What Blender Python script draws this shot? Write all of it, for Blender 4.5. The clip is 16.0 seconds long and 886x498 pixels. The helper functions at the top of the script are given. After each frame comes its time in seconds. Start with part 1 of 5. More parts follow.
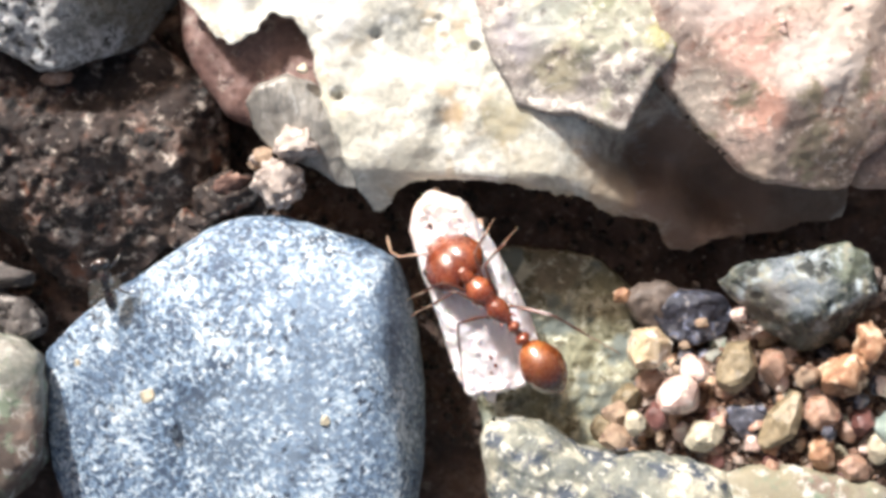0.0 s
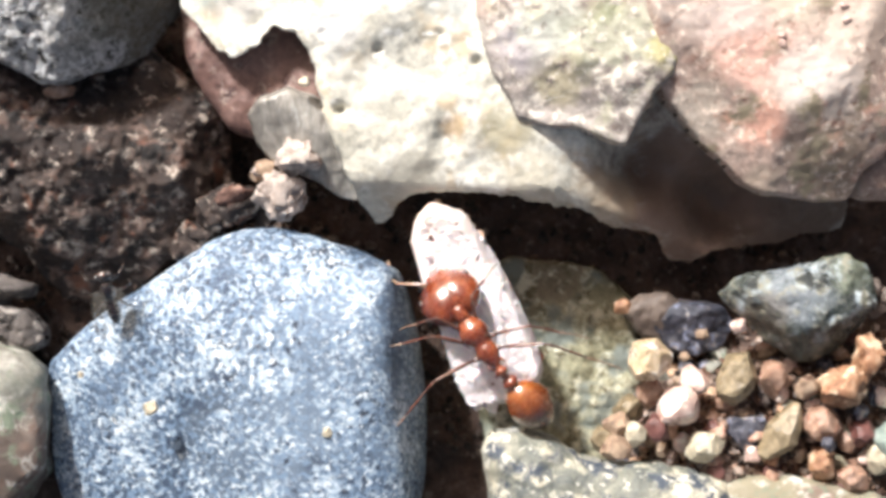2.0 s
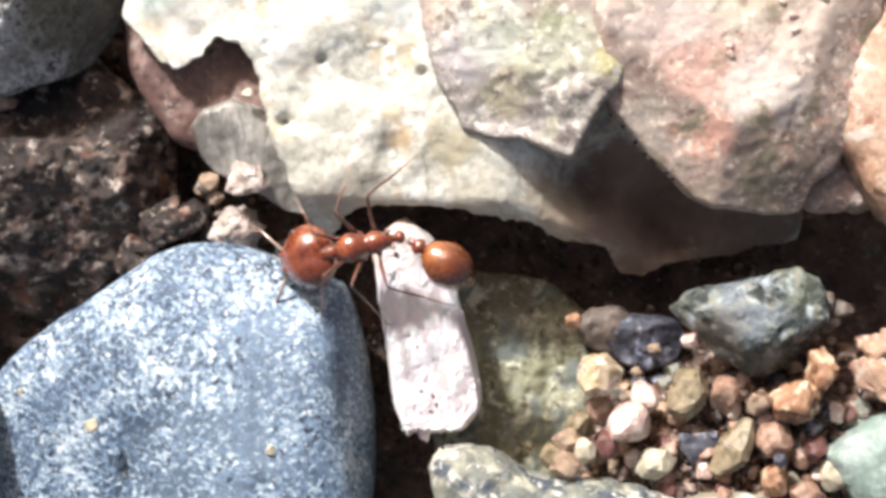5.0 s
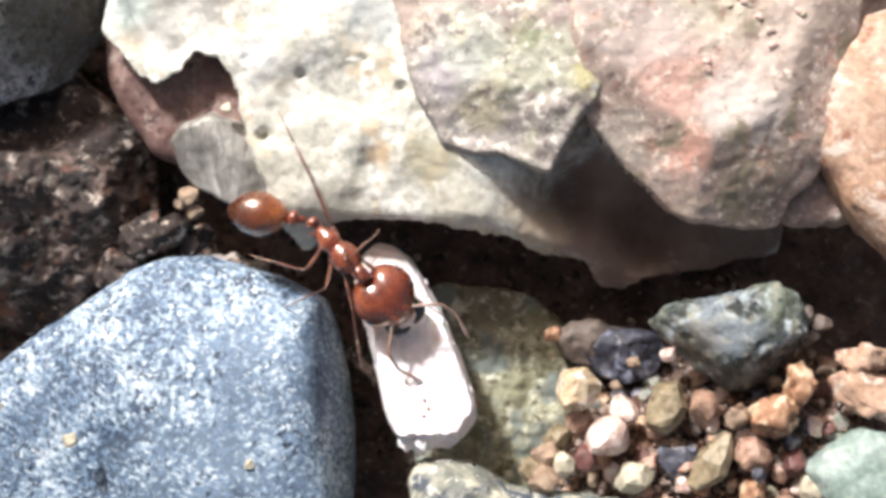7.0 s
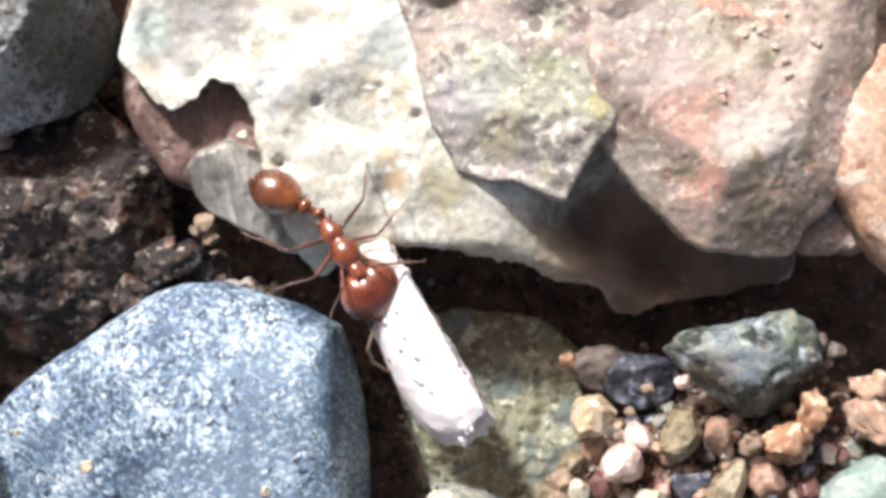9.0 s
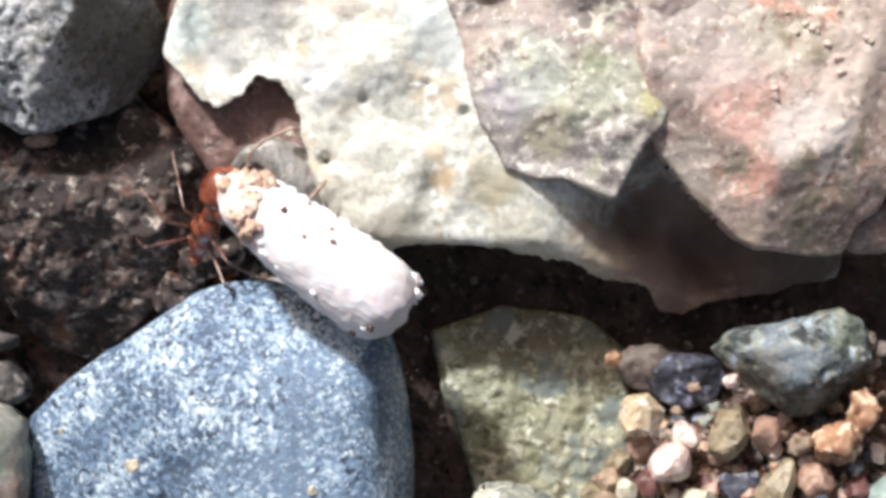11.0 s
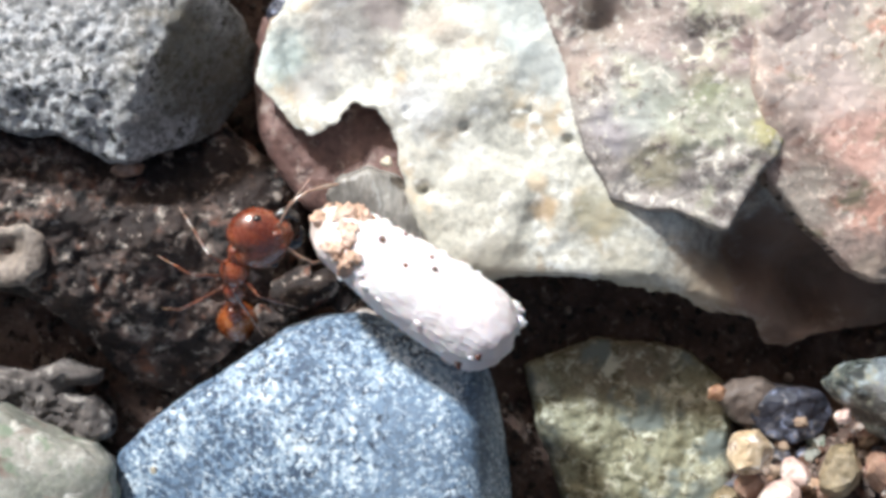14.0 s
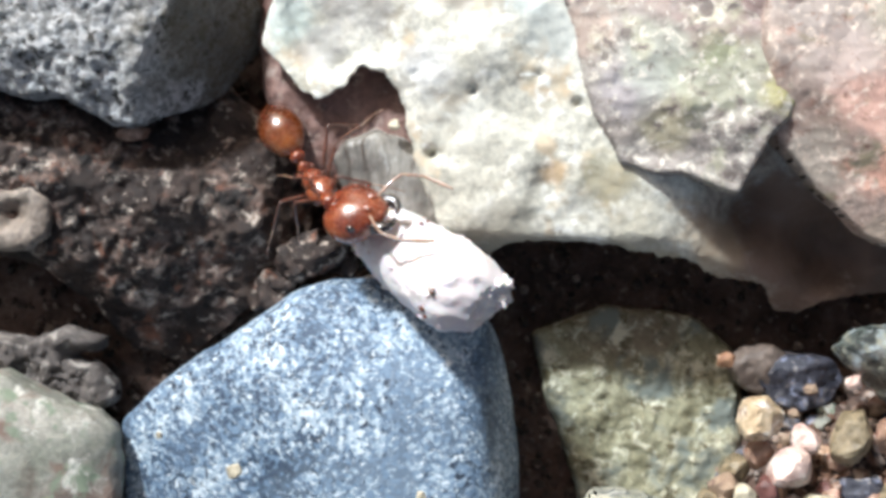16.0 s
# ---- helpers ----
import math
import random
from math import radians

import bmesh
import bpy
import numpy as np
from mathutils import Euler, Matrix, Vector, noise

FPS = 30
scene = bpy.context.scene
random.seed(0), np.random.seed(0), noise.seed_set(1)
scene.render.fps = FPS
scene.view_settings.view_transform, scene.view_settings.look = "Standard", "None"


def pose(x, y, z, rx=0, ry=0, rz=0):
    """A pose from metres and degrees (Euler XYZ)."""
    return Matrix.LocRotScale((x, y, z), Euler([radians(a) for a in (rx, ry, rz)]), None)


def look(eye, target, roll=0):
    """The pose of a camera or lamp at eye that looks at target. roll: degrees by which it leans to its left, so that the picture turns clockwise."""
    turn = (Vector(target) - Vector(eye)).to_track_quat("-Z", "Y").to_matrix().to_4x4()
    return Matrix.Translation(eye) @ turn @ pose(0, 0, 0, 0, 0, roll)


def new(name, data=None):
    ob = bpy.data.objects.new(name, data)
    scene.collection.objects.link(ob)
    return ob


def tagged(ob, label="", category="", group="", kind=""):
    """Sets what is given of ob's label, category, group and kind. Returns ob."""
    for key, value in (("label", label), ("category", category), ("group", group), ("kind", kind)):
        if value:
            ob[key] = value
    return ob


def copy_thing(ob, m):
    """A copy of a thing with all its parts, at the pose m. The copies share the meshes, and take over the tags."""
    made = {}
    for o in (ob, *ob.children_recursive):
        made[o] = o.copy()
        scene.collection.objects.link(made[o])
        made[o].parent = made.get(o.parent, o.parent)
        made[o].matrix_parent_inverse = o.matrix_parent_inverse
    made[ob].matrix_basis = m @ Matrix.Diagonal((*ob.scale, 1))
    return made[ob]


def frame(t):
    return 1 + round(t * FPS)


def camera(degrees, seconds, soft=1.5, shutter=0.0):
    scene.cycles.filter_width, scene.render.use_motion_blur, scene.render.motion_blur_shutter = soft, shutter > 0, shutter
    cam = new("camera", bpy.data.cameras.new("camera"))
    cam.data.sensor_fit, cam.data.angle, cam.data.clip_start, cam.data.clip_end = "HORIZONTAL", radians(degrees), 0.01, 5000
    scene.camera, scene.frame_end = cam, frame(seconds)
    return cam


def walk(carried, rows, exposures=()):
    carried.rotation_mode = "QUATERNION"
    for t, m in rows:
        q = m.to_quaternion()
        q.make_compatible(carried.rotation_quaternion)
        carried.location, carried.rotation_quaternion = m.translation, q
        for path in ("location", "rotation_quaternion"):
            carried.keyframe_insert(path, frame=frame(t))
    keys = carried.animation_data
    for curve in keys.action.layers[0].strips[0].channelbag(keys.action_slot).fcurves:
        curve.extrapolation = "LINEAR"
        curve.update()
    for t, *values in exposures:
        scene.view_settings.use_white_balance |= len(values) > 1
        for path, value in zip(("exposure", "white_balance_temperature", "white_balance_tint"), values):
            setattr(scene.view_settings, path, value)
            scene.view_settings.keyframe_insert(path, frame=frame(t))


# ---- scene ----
from mathutils.bvhtree import BVHTree

cam = camera(30.0, 16.0, soft=3.7)
MM = 0.001
# The lens hangs over the gravel and looks straight down: seconds, x, y and height in millimetres, degrees of turn.
PATH = [
    (0.0, -0.000, -0.000, 46.814, -0.00),
    (0.5, -0.203, -0.123, 46.736, -0.02),
    (1.0, -0.269, -0.207, 46.744, -0.10),
    (1.5, -0.182, 0.065, 46.884, -0.04),
    (2.0, -0.035, 0.348, 47.034, -0.07),
    (2.5, 0.123, 0.531, 47.117, -0.05),
    (3.0, 1.061, 0.287, 46.716, -0.13),
    (3.5, 1.053, 0.382, 46.521, -0.18),
    (4.0, 1.084, 0.511, 46.417, -0.19),
    (6.5, 2.089, 1.036, 46.245, -0.24),
    (7.0, 2.094, 1.147, 46.325, -0.22),
    (7.5, 2.129, 1.547, 46.526, -0.23),
    (8.0, 2.167, 2.228, 46.677, -0.18),
    (10.5, 0.553, 1.367, 46.086, -0.12),
    (11.0, 0.326, 1.870, 46.196, -0.09),
    (11.5, -0.840, 2.164, 45.948, -0.17),
    (12.0, -2.419, 3.930, 45.444, -0.19),
    (12.5, -2.569, 4.035, 45.232, -0.37),
    (13.0, -2.590, 4.322, 45.311, -0.30),
    (13.5, -2.387, 3.294, 44.840, -0.25),
    (14.0, -2.487, 2.766, 44.825, -0.21),
    (14.5, -2.512, 2.502, 44.844, -0.18),
    (15.0, -2.736, 1.839, 44.242, -0.07),
    (15.5, -2.969, 1.729, 44.236, -0.09),
    (16.0, -2.707, 1.785, 44.476, -0.10),
]
walk(cam, [(t, pose(x * MM, y * MM, h * MM, 0, 0, turn)) for t, x, y, h, turn in PATH], [(0.0, 0.42, 6150, 9), (8.2, 0.21, 5990, 9), (10.5, 0.14, 5850, 8), (12.5, -0.01, 5730, 6), (14.0, 0.02, 5690, 5), (16.0, 0.03, 5650, 4)])

# ---- light ----
world = bpy.data.worlds.new("sky")
scene.world = world
world.use_nodes = True
wn = world.node_tree.nodes
sky = wn.new("ShaderNodeTexSky")
sky.sky_type, sky.sun_disc = "NISHITA", False
SUN_AZ, SUN_EL = 118.0, 36.0  # counter-clockwise from +x, above the ground
sky.sun_elevation, sky.sun_rotation = radians(SUN_EL), radians(90 - SUN_AZ)
haze = wn.new("ShaderNodeMix")
haze.data_type, haze.blend_type = "RGBA", "MULTIPLY"
haze.inputs["Factor"].default_value, haze.inputs["B"].default_value = 1.0, (1.0, 0.87, 0.74, 1)  # warm, dusty air
world.node_tree.links.new(sky.outputs[0], haze.inputs["A"])
world.node_tree.links.new(haze.outputs["Result"], wn["Background"].inputs[0])
wn["Background"].inputs[1].default_value = 0.11
sky.dust_density, sky.ozone_density = 6.0, 0.5
sun = new("sun", bpy.data.lights.new("sun", "SUN"))
sun.data.energy, sun.data.angle, sun.data.color = 5.6, radians(5.0), (1.0, 0.97, 0.935)
sun_way = Vector((math.cos(radians(SUN_AZ)) * math.cos(radians(SUN_EL)), math.sin(radians(SUN_AZ)) * math.cos(radians(SUN_EL)), math.sin(radians(SUN_EL))))
sun.matrix_world = look(sun_way * 0.5, (0, 0, 0))


# ---- materials ----
def material(name):
    m = bpy.data.materials.new(name)
    m.use_nodes = True
    return m, m.node_tree.nodes, m.node_tree.links, m.node_tree.nodes["Principled BSDF"]


def mm_space(n, l, stretch=(1, 1, 1), turn=(0, 0, 0)):
    co, mp = n.new("ShaderNodeTexCoord"), n.new("ShaderNodeMapping")
    mp.inputs["Scale"].default_value = [1000 * s for s in stretch]
    mp.inputs["Rotation"].default_value = [radians(a) for a in turn]
    l.new(co.outputs["Object"], mp.inputs["Vector"])
    return mp.outputs["Vector"]


def noise_node(n, l, vec, scale, detail=4.0, rough=0.55, warp=0.0):
    t = n.new("ShaderNodeTexNoise")
    t.inputs["Scale"].default_value, t.inputs["Detail"].default_value = scale, detail
    t.inputs["Roughness"].default_value, t.inputs["Distortion"].default_value = rough, warp
    l.new(vec, t.inputs["Vector"])
    return t.outputs["Fac"]


def ramp(n, l, fac, stops):
    r = n.new("ShaderNodeValToRGB")
    els = r.color_ramp.elements
    while len(els) < len(stops):
        els.new(0.5)
    for e, (p, c) in zip(els, stops):
        e.position, e.color = p, (*c, 1) if len(c) == 3 else (c[0], c[0], c[0], 1)
    l.new(fac, r.inputs["Fac"])
    return r.outputs["Color"]


def mix(n, l, fac, a, b, how="MIX"):
    m = n.new("ShaderNodeMix")
    m.data_type, m.blend_type = "RGBA", how
    for sock, v in ((m.inputs["Factor"], fac), (m.inputs["A"], a), (m.inputs["B"], b)):
        if isinstance(v, (int, float)):
            sock.default_value = v
        elif isinstance(v, tuple):
            sock.default_value = (*v, 1)
        else:
            l.new(v, sock)
    return m.outputs["Result"]


def stain_shade_share(n, l, value, strength):
    mp = n.new("ShaderNodeMapRange")
    mp.interpolation_type = "SMOOTHSTEP"
    for sock, v in zip(("From Min", "From Max", "To Min", "To Max"), (1.45, 2.15, strength, 0.0)):
        mp.inputs[sock].default_value = v
    l.new(value, mp.inputs["Value"])
    return mp.outputs["Result"]


def stained_and_shaded(n, l, vec, col, tints):
    """Lays patches with frayed rims over a colour, to stain it or paint in shade and sunlight."""
    if not tints:
        return col
    geo, fray = n.new("ShaderNodeNewGeometry"), noise_node(n, l, vec, 0.9, 5, 0.65, 0.4)
    for x, y, radius, colour, strength in tints:
        flat, far, wob = n.new("ShaderNodeVectorMath"), n.new("ShaderNodeVectorMath"), n.new("ShaderNodeMath")
        flat.operation, far.operation, wob.operation = "MULTIPLY_ADD", "LENGTH", "MULTIPLY_ADD"
        flat.inputs[1].default_value, flat.inputs[2].default_value = (1000 / radius, 1000 / radius, 0), (-x / radius, -y / radius, 0)
        l.new(geo.outputs["Position"], flat.inputs[0])
        l.new(flat.outputs[0], far.inputs[0])
        wob.inputs[1].default_value = 1.8
        l.new(fray, wob.inputs[0])
        l.new(far.outputs["Value"], wob.inputs[2])
        col = mix(n, l, stain_shade_share(n, l, wob.outputs[0], strength), col, colour)
    return col


def stone(name, dark, mid, light, scale=0.35, specks=(), rough=0.6, bump=0.5, fine=6.0, spec=0.5, stretch=(1, 1, 1), turn=(0, 0, 0), blur=0.13, patchy=0.35, tints=(), late=False):
    """Stone with clouds of three colours at a coarse scale, mineral grain at a fine one, specks (colour, grains a mm,
    share) and patches of colour (x, y, radius in mm on the plan, colour, strength) that stain it or paint in shade and
    sunlight."""
    m, n, l, b = material(name)
    vec = mm_space(n, l, stretch, turn)
    big = noise_node(n, l, vec, scale, 6, 0.6, 0.6)
    col = ramp(n, l, big, [(0.32, dark), (0.5, mid), (0.68, light)])
    grain = noise_node(n, l, vec, fine, 5, 0.7)
    col = mix(n, l, 1.0, col, ramp(n, l, grain, [(0.3, (0.68,)), (0.5, (0.97,)), (0.72, (1.32,))]), "MULTIPLY")
    if not late:
        col = stained_and_shaded(n, l, vec, col, tints)
    for colour, size, share in specks:
        patch = n.new("ShaderNodeMath")
        patch.operation = "MULTIPLY_ADD"
        patch.inputs[1].default_value = patchy
        l.new(noise_node(n, l, vec, scale * 1.7 + 0.05 * size, 3), patch.inputs[0])
        l.new(noise_node(n, l, vec, size, 4, 0.65, 0.3), patch.inputs[2])
        fac = ramp(n, l, patch.outputs[0], [(0.69 + patchy / 2 - blur / 2 - share, (0.0,)), (0.69 + patchy / 2 + blur / 2 - share, (1.0,))])
        col = mix(n, l, fac, col, colour)
    if late:
        col = stained_and_shaded(n, l, vec, col, tints)
    l.new(col, b.inputs["Base Color"])
    wear = noise_node(n, l, vec, fine * 0.6, 3, 0.6)
    l.new(ramp(n, l, wear, [(0.3, (max(rough - 0.18, 0.05),)), (0.7, (min(rough + 0.18, 1.0),))]), b.inputs["Roughness"])
    b.inputs["Specular IOR Level"].default_value = spec
    bp, add = n.new("ShaderNodeBump"), n.new("ShaderNodeMath")
    add.operation = "MULTIPLY_ADD"
    l.new(noise_node(n, l, vec, fine * 0.45, 8, 0.68), add.inputs[0])
    add.inputs[1].default_value = 1.0
    l.new(grain, add.inputs[2])
    l.new(add.outputs[0], bp.inputs["Height"])
    bp.inputs["Strength"].default_value, bp.inputs["Distance"].default_value = bump, 0.00012
    l.new(bp.outputs["Normal"], b.inputs["Normal"])
    return m


BLUE = stone("blue_grey_basalt", (0.026, 0.042, 0.075), (0.050, 0.078, 0.128), (0.115, 0.16, 0.235), 0.22,
             [((0.17, 0.25, 0.36), 5.5, 0.19), ((0.38, 0.47, 0.56), 6.2, 0.14), ((0.026, 0.038, 0.062), 4.4, 0.075), ((0.66, 0.73, 0.78), 6.0, 0.085)], 0.45, 0.5, 8.0, blur=0.08, patchy=0.44,
             tints=[(-3.20, -2.90, 2.8, (0.23, 0.31, 0.41), 0.38), (-5.40, -5.50, 2.2, (0.26, 0.33, 0.41), 0.3), (-2.40, -4.60, 1.3, (0.20, 0.27, 0.36), 0.25)])
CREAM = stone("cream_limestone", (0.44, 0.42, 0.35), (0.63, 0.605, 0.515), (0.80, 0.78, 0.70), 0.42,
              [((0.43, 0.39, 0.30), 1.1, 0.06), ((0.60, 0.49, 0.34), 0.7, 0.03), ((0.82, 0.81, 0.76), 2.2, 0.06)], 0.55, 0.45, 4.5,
              # the first two, dark brown, paint in the shade cast by the stones above
              tints=[(7.40, 2.10, 3.1, (0.20, 0.125, 0.092), 0.92), (10.42, 1.33, 2.8, (0.17, 0.115, 0.088), 0.9), (-4.90, 9.10, 1.5, (0.40, 0.37, 0.355), 0.55), (-4.10, 9.35, 0.8, (0.27, 0.215, 0.20), 0.7), (-2.85, 8.95, 0.55, (0.30, 0.23, 0.19), 0.5), (-2.25, 8.65, 0.45, (0.33, 0.26, 0.21), 0.45), (-6.90, 8.10, 0.8, (0.46, 0.56, 0.53), 0.6),
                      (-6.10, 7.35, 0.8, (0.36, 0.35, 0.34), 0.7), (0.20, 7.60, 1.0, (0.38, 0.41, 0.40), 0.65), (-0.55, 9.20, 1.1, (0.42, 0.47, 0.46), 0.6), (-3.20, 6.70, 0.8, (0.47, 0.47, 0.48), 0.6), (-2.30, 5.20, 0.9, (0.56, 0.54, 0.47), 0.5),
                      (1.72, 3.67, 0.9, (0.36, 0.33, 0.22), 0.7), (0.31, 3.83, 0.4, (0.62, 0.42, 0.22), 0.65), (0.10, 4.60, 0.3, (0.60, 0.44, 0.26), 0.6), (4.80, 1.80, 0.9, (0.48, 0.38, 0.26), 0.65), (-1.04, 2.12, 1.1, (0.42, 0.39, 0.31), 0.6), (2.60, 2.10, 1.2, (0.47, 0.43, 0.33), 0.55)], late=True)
GREYGREEN = stone("grey_lichen_stone", (0.22, 0.18, 0.165), (0.32, 0.285, 0.26), (0.42, 0.38, 0.34), 0.35,
                  [((0.44, 0.42, 0.31), 0.55, 0.05), ((0.66, 0.61, 0.53), 3.4, 0.09), ((0.16, 0.13, 0.115), 2.0, 0.08)], 0.5, 0.5, 5.0,
                  tints=[(4.46, 6.26, 1.3, (0.39, 0.40, 0.28), 0.6), (6.34, 5.80, 0.7, (0.50, 0.45, 0.17), 0.7), (0.42, 9.75, 1.9, (0.34, 0.25, 0.215), 0.7), (1.84, 8.91, 0.8, (0.26, 0.21, 0.16), 0.75), (5.39, 10.02, 1.5, (0.40, 0.37, 0.25), 0.5),
                          (4.77, 8.07, 0.9, (0.38, 0.25, 0.23), 0.65), (3.10, 5.07, 0.7, (0.40, 0.36, 0.18), 0.4), (2.20, 6.13, 0.9, (0.40, 0.37, 0.40), 0.5), (4.31, 7.09, 0.6, (0.34, 0.36, 0.20), 0.6),
                          (7.40, 8.60, 1.6, (0.45, 0.34, 0.30), 0.75), (3.60, 7.60, 0.9, (0.25, 0.18, 0.165), 0.7), (3.30, 9.30, 1.3, (0.46, 0.36, 0.31), 0.6), (1.20, 7.60, 0.8, (0.46, 0.34, 0.275), 0.65), (2.90, 6.90, 1.0, (0.40, 0.43, 0.36), 0.6)])
PINK = stone("pink_stone", (0.31, 0.235, 0.195), (0.445, 0.33, 0.275), (0.57, 0.45, 0.38), 0.28,
             [((0.54, 0.29, 0.21), 0.7, 0.035), ((0.74, 0.62, 0.52), 3.6, 0.08), ((0.26, 0.22, 0.15), 1.0, 0.07), ((0.22, 0.12, 0.09), 3.0, 0.04)], 0.5, 0.5, 4.5,
             # the third is a darker olive-brown patch on the lower right facet
             tints=[(8.70, 3.81, 0.7, (0.72, 0.38, 0.28), 0.7), (8.31, 5.91, 1.3, (0.62, 0.34, 0.27), 0.55), (10.64, 2.96, 1.3, (0.26, 0.20, 0.14), 0.75), (7.07, 4.09, 0.9, (0.42, 0.38, 0.32), 0.6), (10.14, 4.81, 1.2, (0.68, 0.62, 0.56), 0.6), (8.87, 2.13, 0.6, (0.44, 0.36, 0.28), 0.6),
                     (7.70, 8.40, 2.5, (0.39, 0.335, 0.30), 0.85), (9.60, 8.00, 1.5, (0.42, 0.38, 0.28), 0.6), (11.40, 6.60, 1.4, (0.52, 0.43, 0.36), 0.6), (7.60, 6.90, 0.8, (0.50, 0.40, 0.36), 0.6)])
ORANGE = stone("orange_stone", (0.36, 0.21, 0.13), (0.50, 0.33, 0.23), (0.60, 0.44, 0.34), 0.5,
               [((0.66, 0.55, 0.46), 2.0, 0.10), ((0.28, 0.12, 0.07), 1.5, 0.08)], 0.65, 0.5, 5.0)
BROWN = stone("dark_brown_rock", (0.012, 0.008, 0.007), (0.031, 0.018, 0.0135), (0.088, 0.059, 0.045), 0.55,
              [((0.22, 0.15, 0.12), 1.0, 0.11), ((0.52, 0.44, 0.37), 2.6, 0.075), ((0.010, 0.007, 0.006), 1.2, 0.10), ((0.20, 0.085, 0.05), 1.8, 0.025)], 0.6, 0.9, 4.0, blur=0.14, patchy=0.5)
GREY = stone("grey_granular_stone", (0.25, 0.245, 0.235), (0.43, 0.425, 0.42), (0.60, 0.595, 0.59), 0.4,
             [((0.84, 0.83, 0.83), 4.2, 0.19), ((0.06, 0.056, 0.05), 3.0, 0.08)], 0.38, 1.8, 5.0, blur=0.12, patchy=0.5,
             # olive-brown colour that also paints shade onto the face turned from the sun
             tints=[(-8.60, 7.60, 2.3, (0.17, 0.145, 0.095), 0.8)], late=True)
PALE = stone("pale_mossy_stone", (0.18, 0.19, 0.15), (0.29, 0.285, 0.245), (0.41, 0.38, 0.335), 0.4,
             [((0.20, 0.14, 0.11), 0.9, 0.07), ((0.66, 0.64, 0.58), 1.3, 0.07), ((0.20, 0.24, 0.17), 1.6, 0.08)], 0.65, 0.7, 5.0,
             # the first puts the shade on the mossy stone's lower half into its colour
             tints=[(-12.55, -5.98, 1.9, (0.10, 0.065, 0.05), 0.85), (10.28, -6.77, 2.4, (0.26, 0.225, 0.14), 0.75)])
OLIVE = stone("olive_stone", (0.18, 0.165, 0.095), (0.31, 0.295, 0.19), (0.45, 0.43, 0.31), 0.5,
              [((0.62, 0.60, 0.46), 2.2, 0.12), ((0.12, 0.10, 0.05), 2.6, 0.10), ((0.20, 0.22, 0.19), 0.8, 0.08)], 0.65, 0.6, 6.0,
              # the first, brown, paints in the cream stone's shade along the upper edge
              tints=[(2.87, 0.0, 1.8, (0.16, 0.11, 0.075), 0.6), (1.60, -5.70, 0.9, (0.46, 0.50, 0.43), 0.5)])
SPECKLED = stone("speckled_greenish_stone", (0.08, 0.095, 0.10), (0.22, 0.225, 0.185), (0.46, 0.43, 0.33), 0.5,
                 [((0.66, 0.62, 0.48), 1.4, 0.13), ((0.055, 0.07, 0.095), 1.1, 0.13), ((0.72, 0.70, 0.60), 4.0, 0.05)], 0.55, 0.5, 6.0)
DARKGREEN = stone("dark_green_stone", (0.025, 0.032, 0.027), (0.065, 0.078, 0.066), (0.15, 0.17, 0.155), 0.6,
                  [((0.46, 0.52, 0.54), 1.3, 0.10), ((0.30, 0.29, 0.22), 2.2, 0.10), ((0.025, 0.03, 0.028), 1.8, 0.10)], 0.32, 1.0, 4.0, 0.7,
                  # the first, pale blue-grey, is sunlight painted on the top facet
                  tints=[(9.95, -0.85, 1.0, (0.33, 0.37, 0.41), 0.6), (9.0, -1.6, 0.8, (0.13, 0.095, 0.065), 0.55), (11.4, -0.15, 0.7, (0.25, 0.28, 0.20), 0.55)])
DARKBLUE = stone("dark_slate", (0.03, 0.032, 0.045), (0.07, 0.07, 0.09), (0.16, 0.14, 0.13), 0.7,
                 [((0.24, 0.26, 0.36), 3.0, 0.10), ((0.40, 0.36, 0.33), 2.4, 0.05)], 0.4, 0.6, 5.0)
RUSSET = stone("reddish_brown_stone", (0.11, 0.06, 0.05), (0.20, 0.115, 0.095), (0.34, 0.22, 0.185), 0.5, [((0.42, 0.33, 0.28), 1.6, 0.07), ((0.08, 0.04, 0.035), 2.0, 0.06)], 0.5, 0.5, 5.0)
QUARTZ = stone("grey_quartz", (0.17, 0.155, 0.135), (0.34, 0.32, 0.285), (0.62, 0.60, 0.555), 0.9, [((0.80, 0.79, 0.75), 1.2, 0.09), ((0.12, 0.10, 0.085), 1.4, 0.07)], 0.3, 0.25, 4.0, 0.6, (1, 0.25, 1), (0, 0, 35))
PALEBROWN = stone("grey_brown_shell", (0.10, 0.075, 0.06), (0.18, 0.14, 0.115), (0.29, 0.235, 0.195), 0.6, [], 0.5, 0.4, 5.0)
MOSS = stone("olive_amber_grain", (0.13, 0.10, 0.055), (0.26, 0.205, 0.125), (0.43, 0.35, 0.235), 1.3, [((0.08, 0.06, 0.03), 1.6, 0.06)], 0.4, 0.4, 4.0, 0.6)
SOIL = stone("dark_soil", (0.045, 0.027, 0.02), (0.092, 0.055, 0.041), (0.165, 0.108, 0.082), 0.6,
             [((0.22, 0.16, 0.12), 2.5, 0.05)], 0.8, 1.0, 4.0)


# ---- meshes ----
def mesh_from(name, verts, faces, mat, parent=None, label="", smooth=True):
    me = bpy.data.meshes.new(name)
    me.from_pydata(verts, [], faces)
    me.materials.append(mat)
    if smooth:
        me.polygons.foreach_set("use_smooth", [True] * len(me.polygons))
    me.update()
    ob = new(name, me)
    if parent:
        ob.parent = parent
    if label:
        ob["label"] = label
    return ob


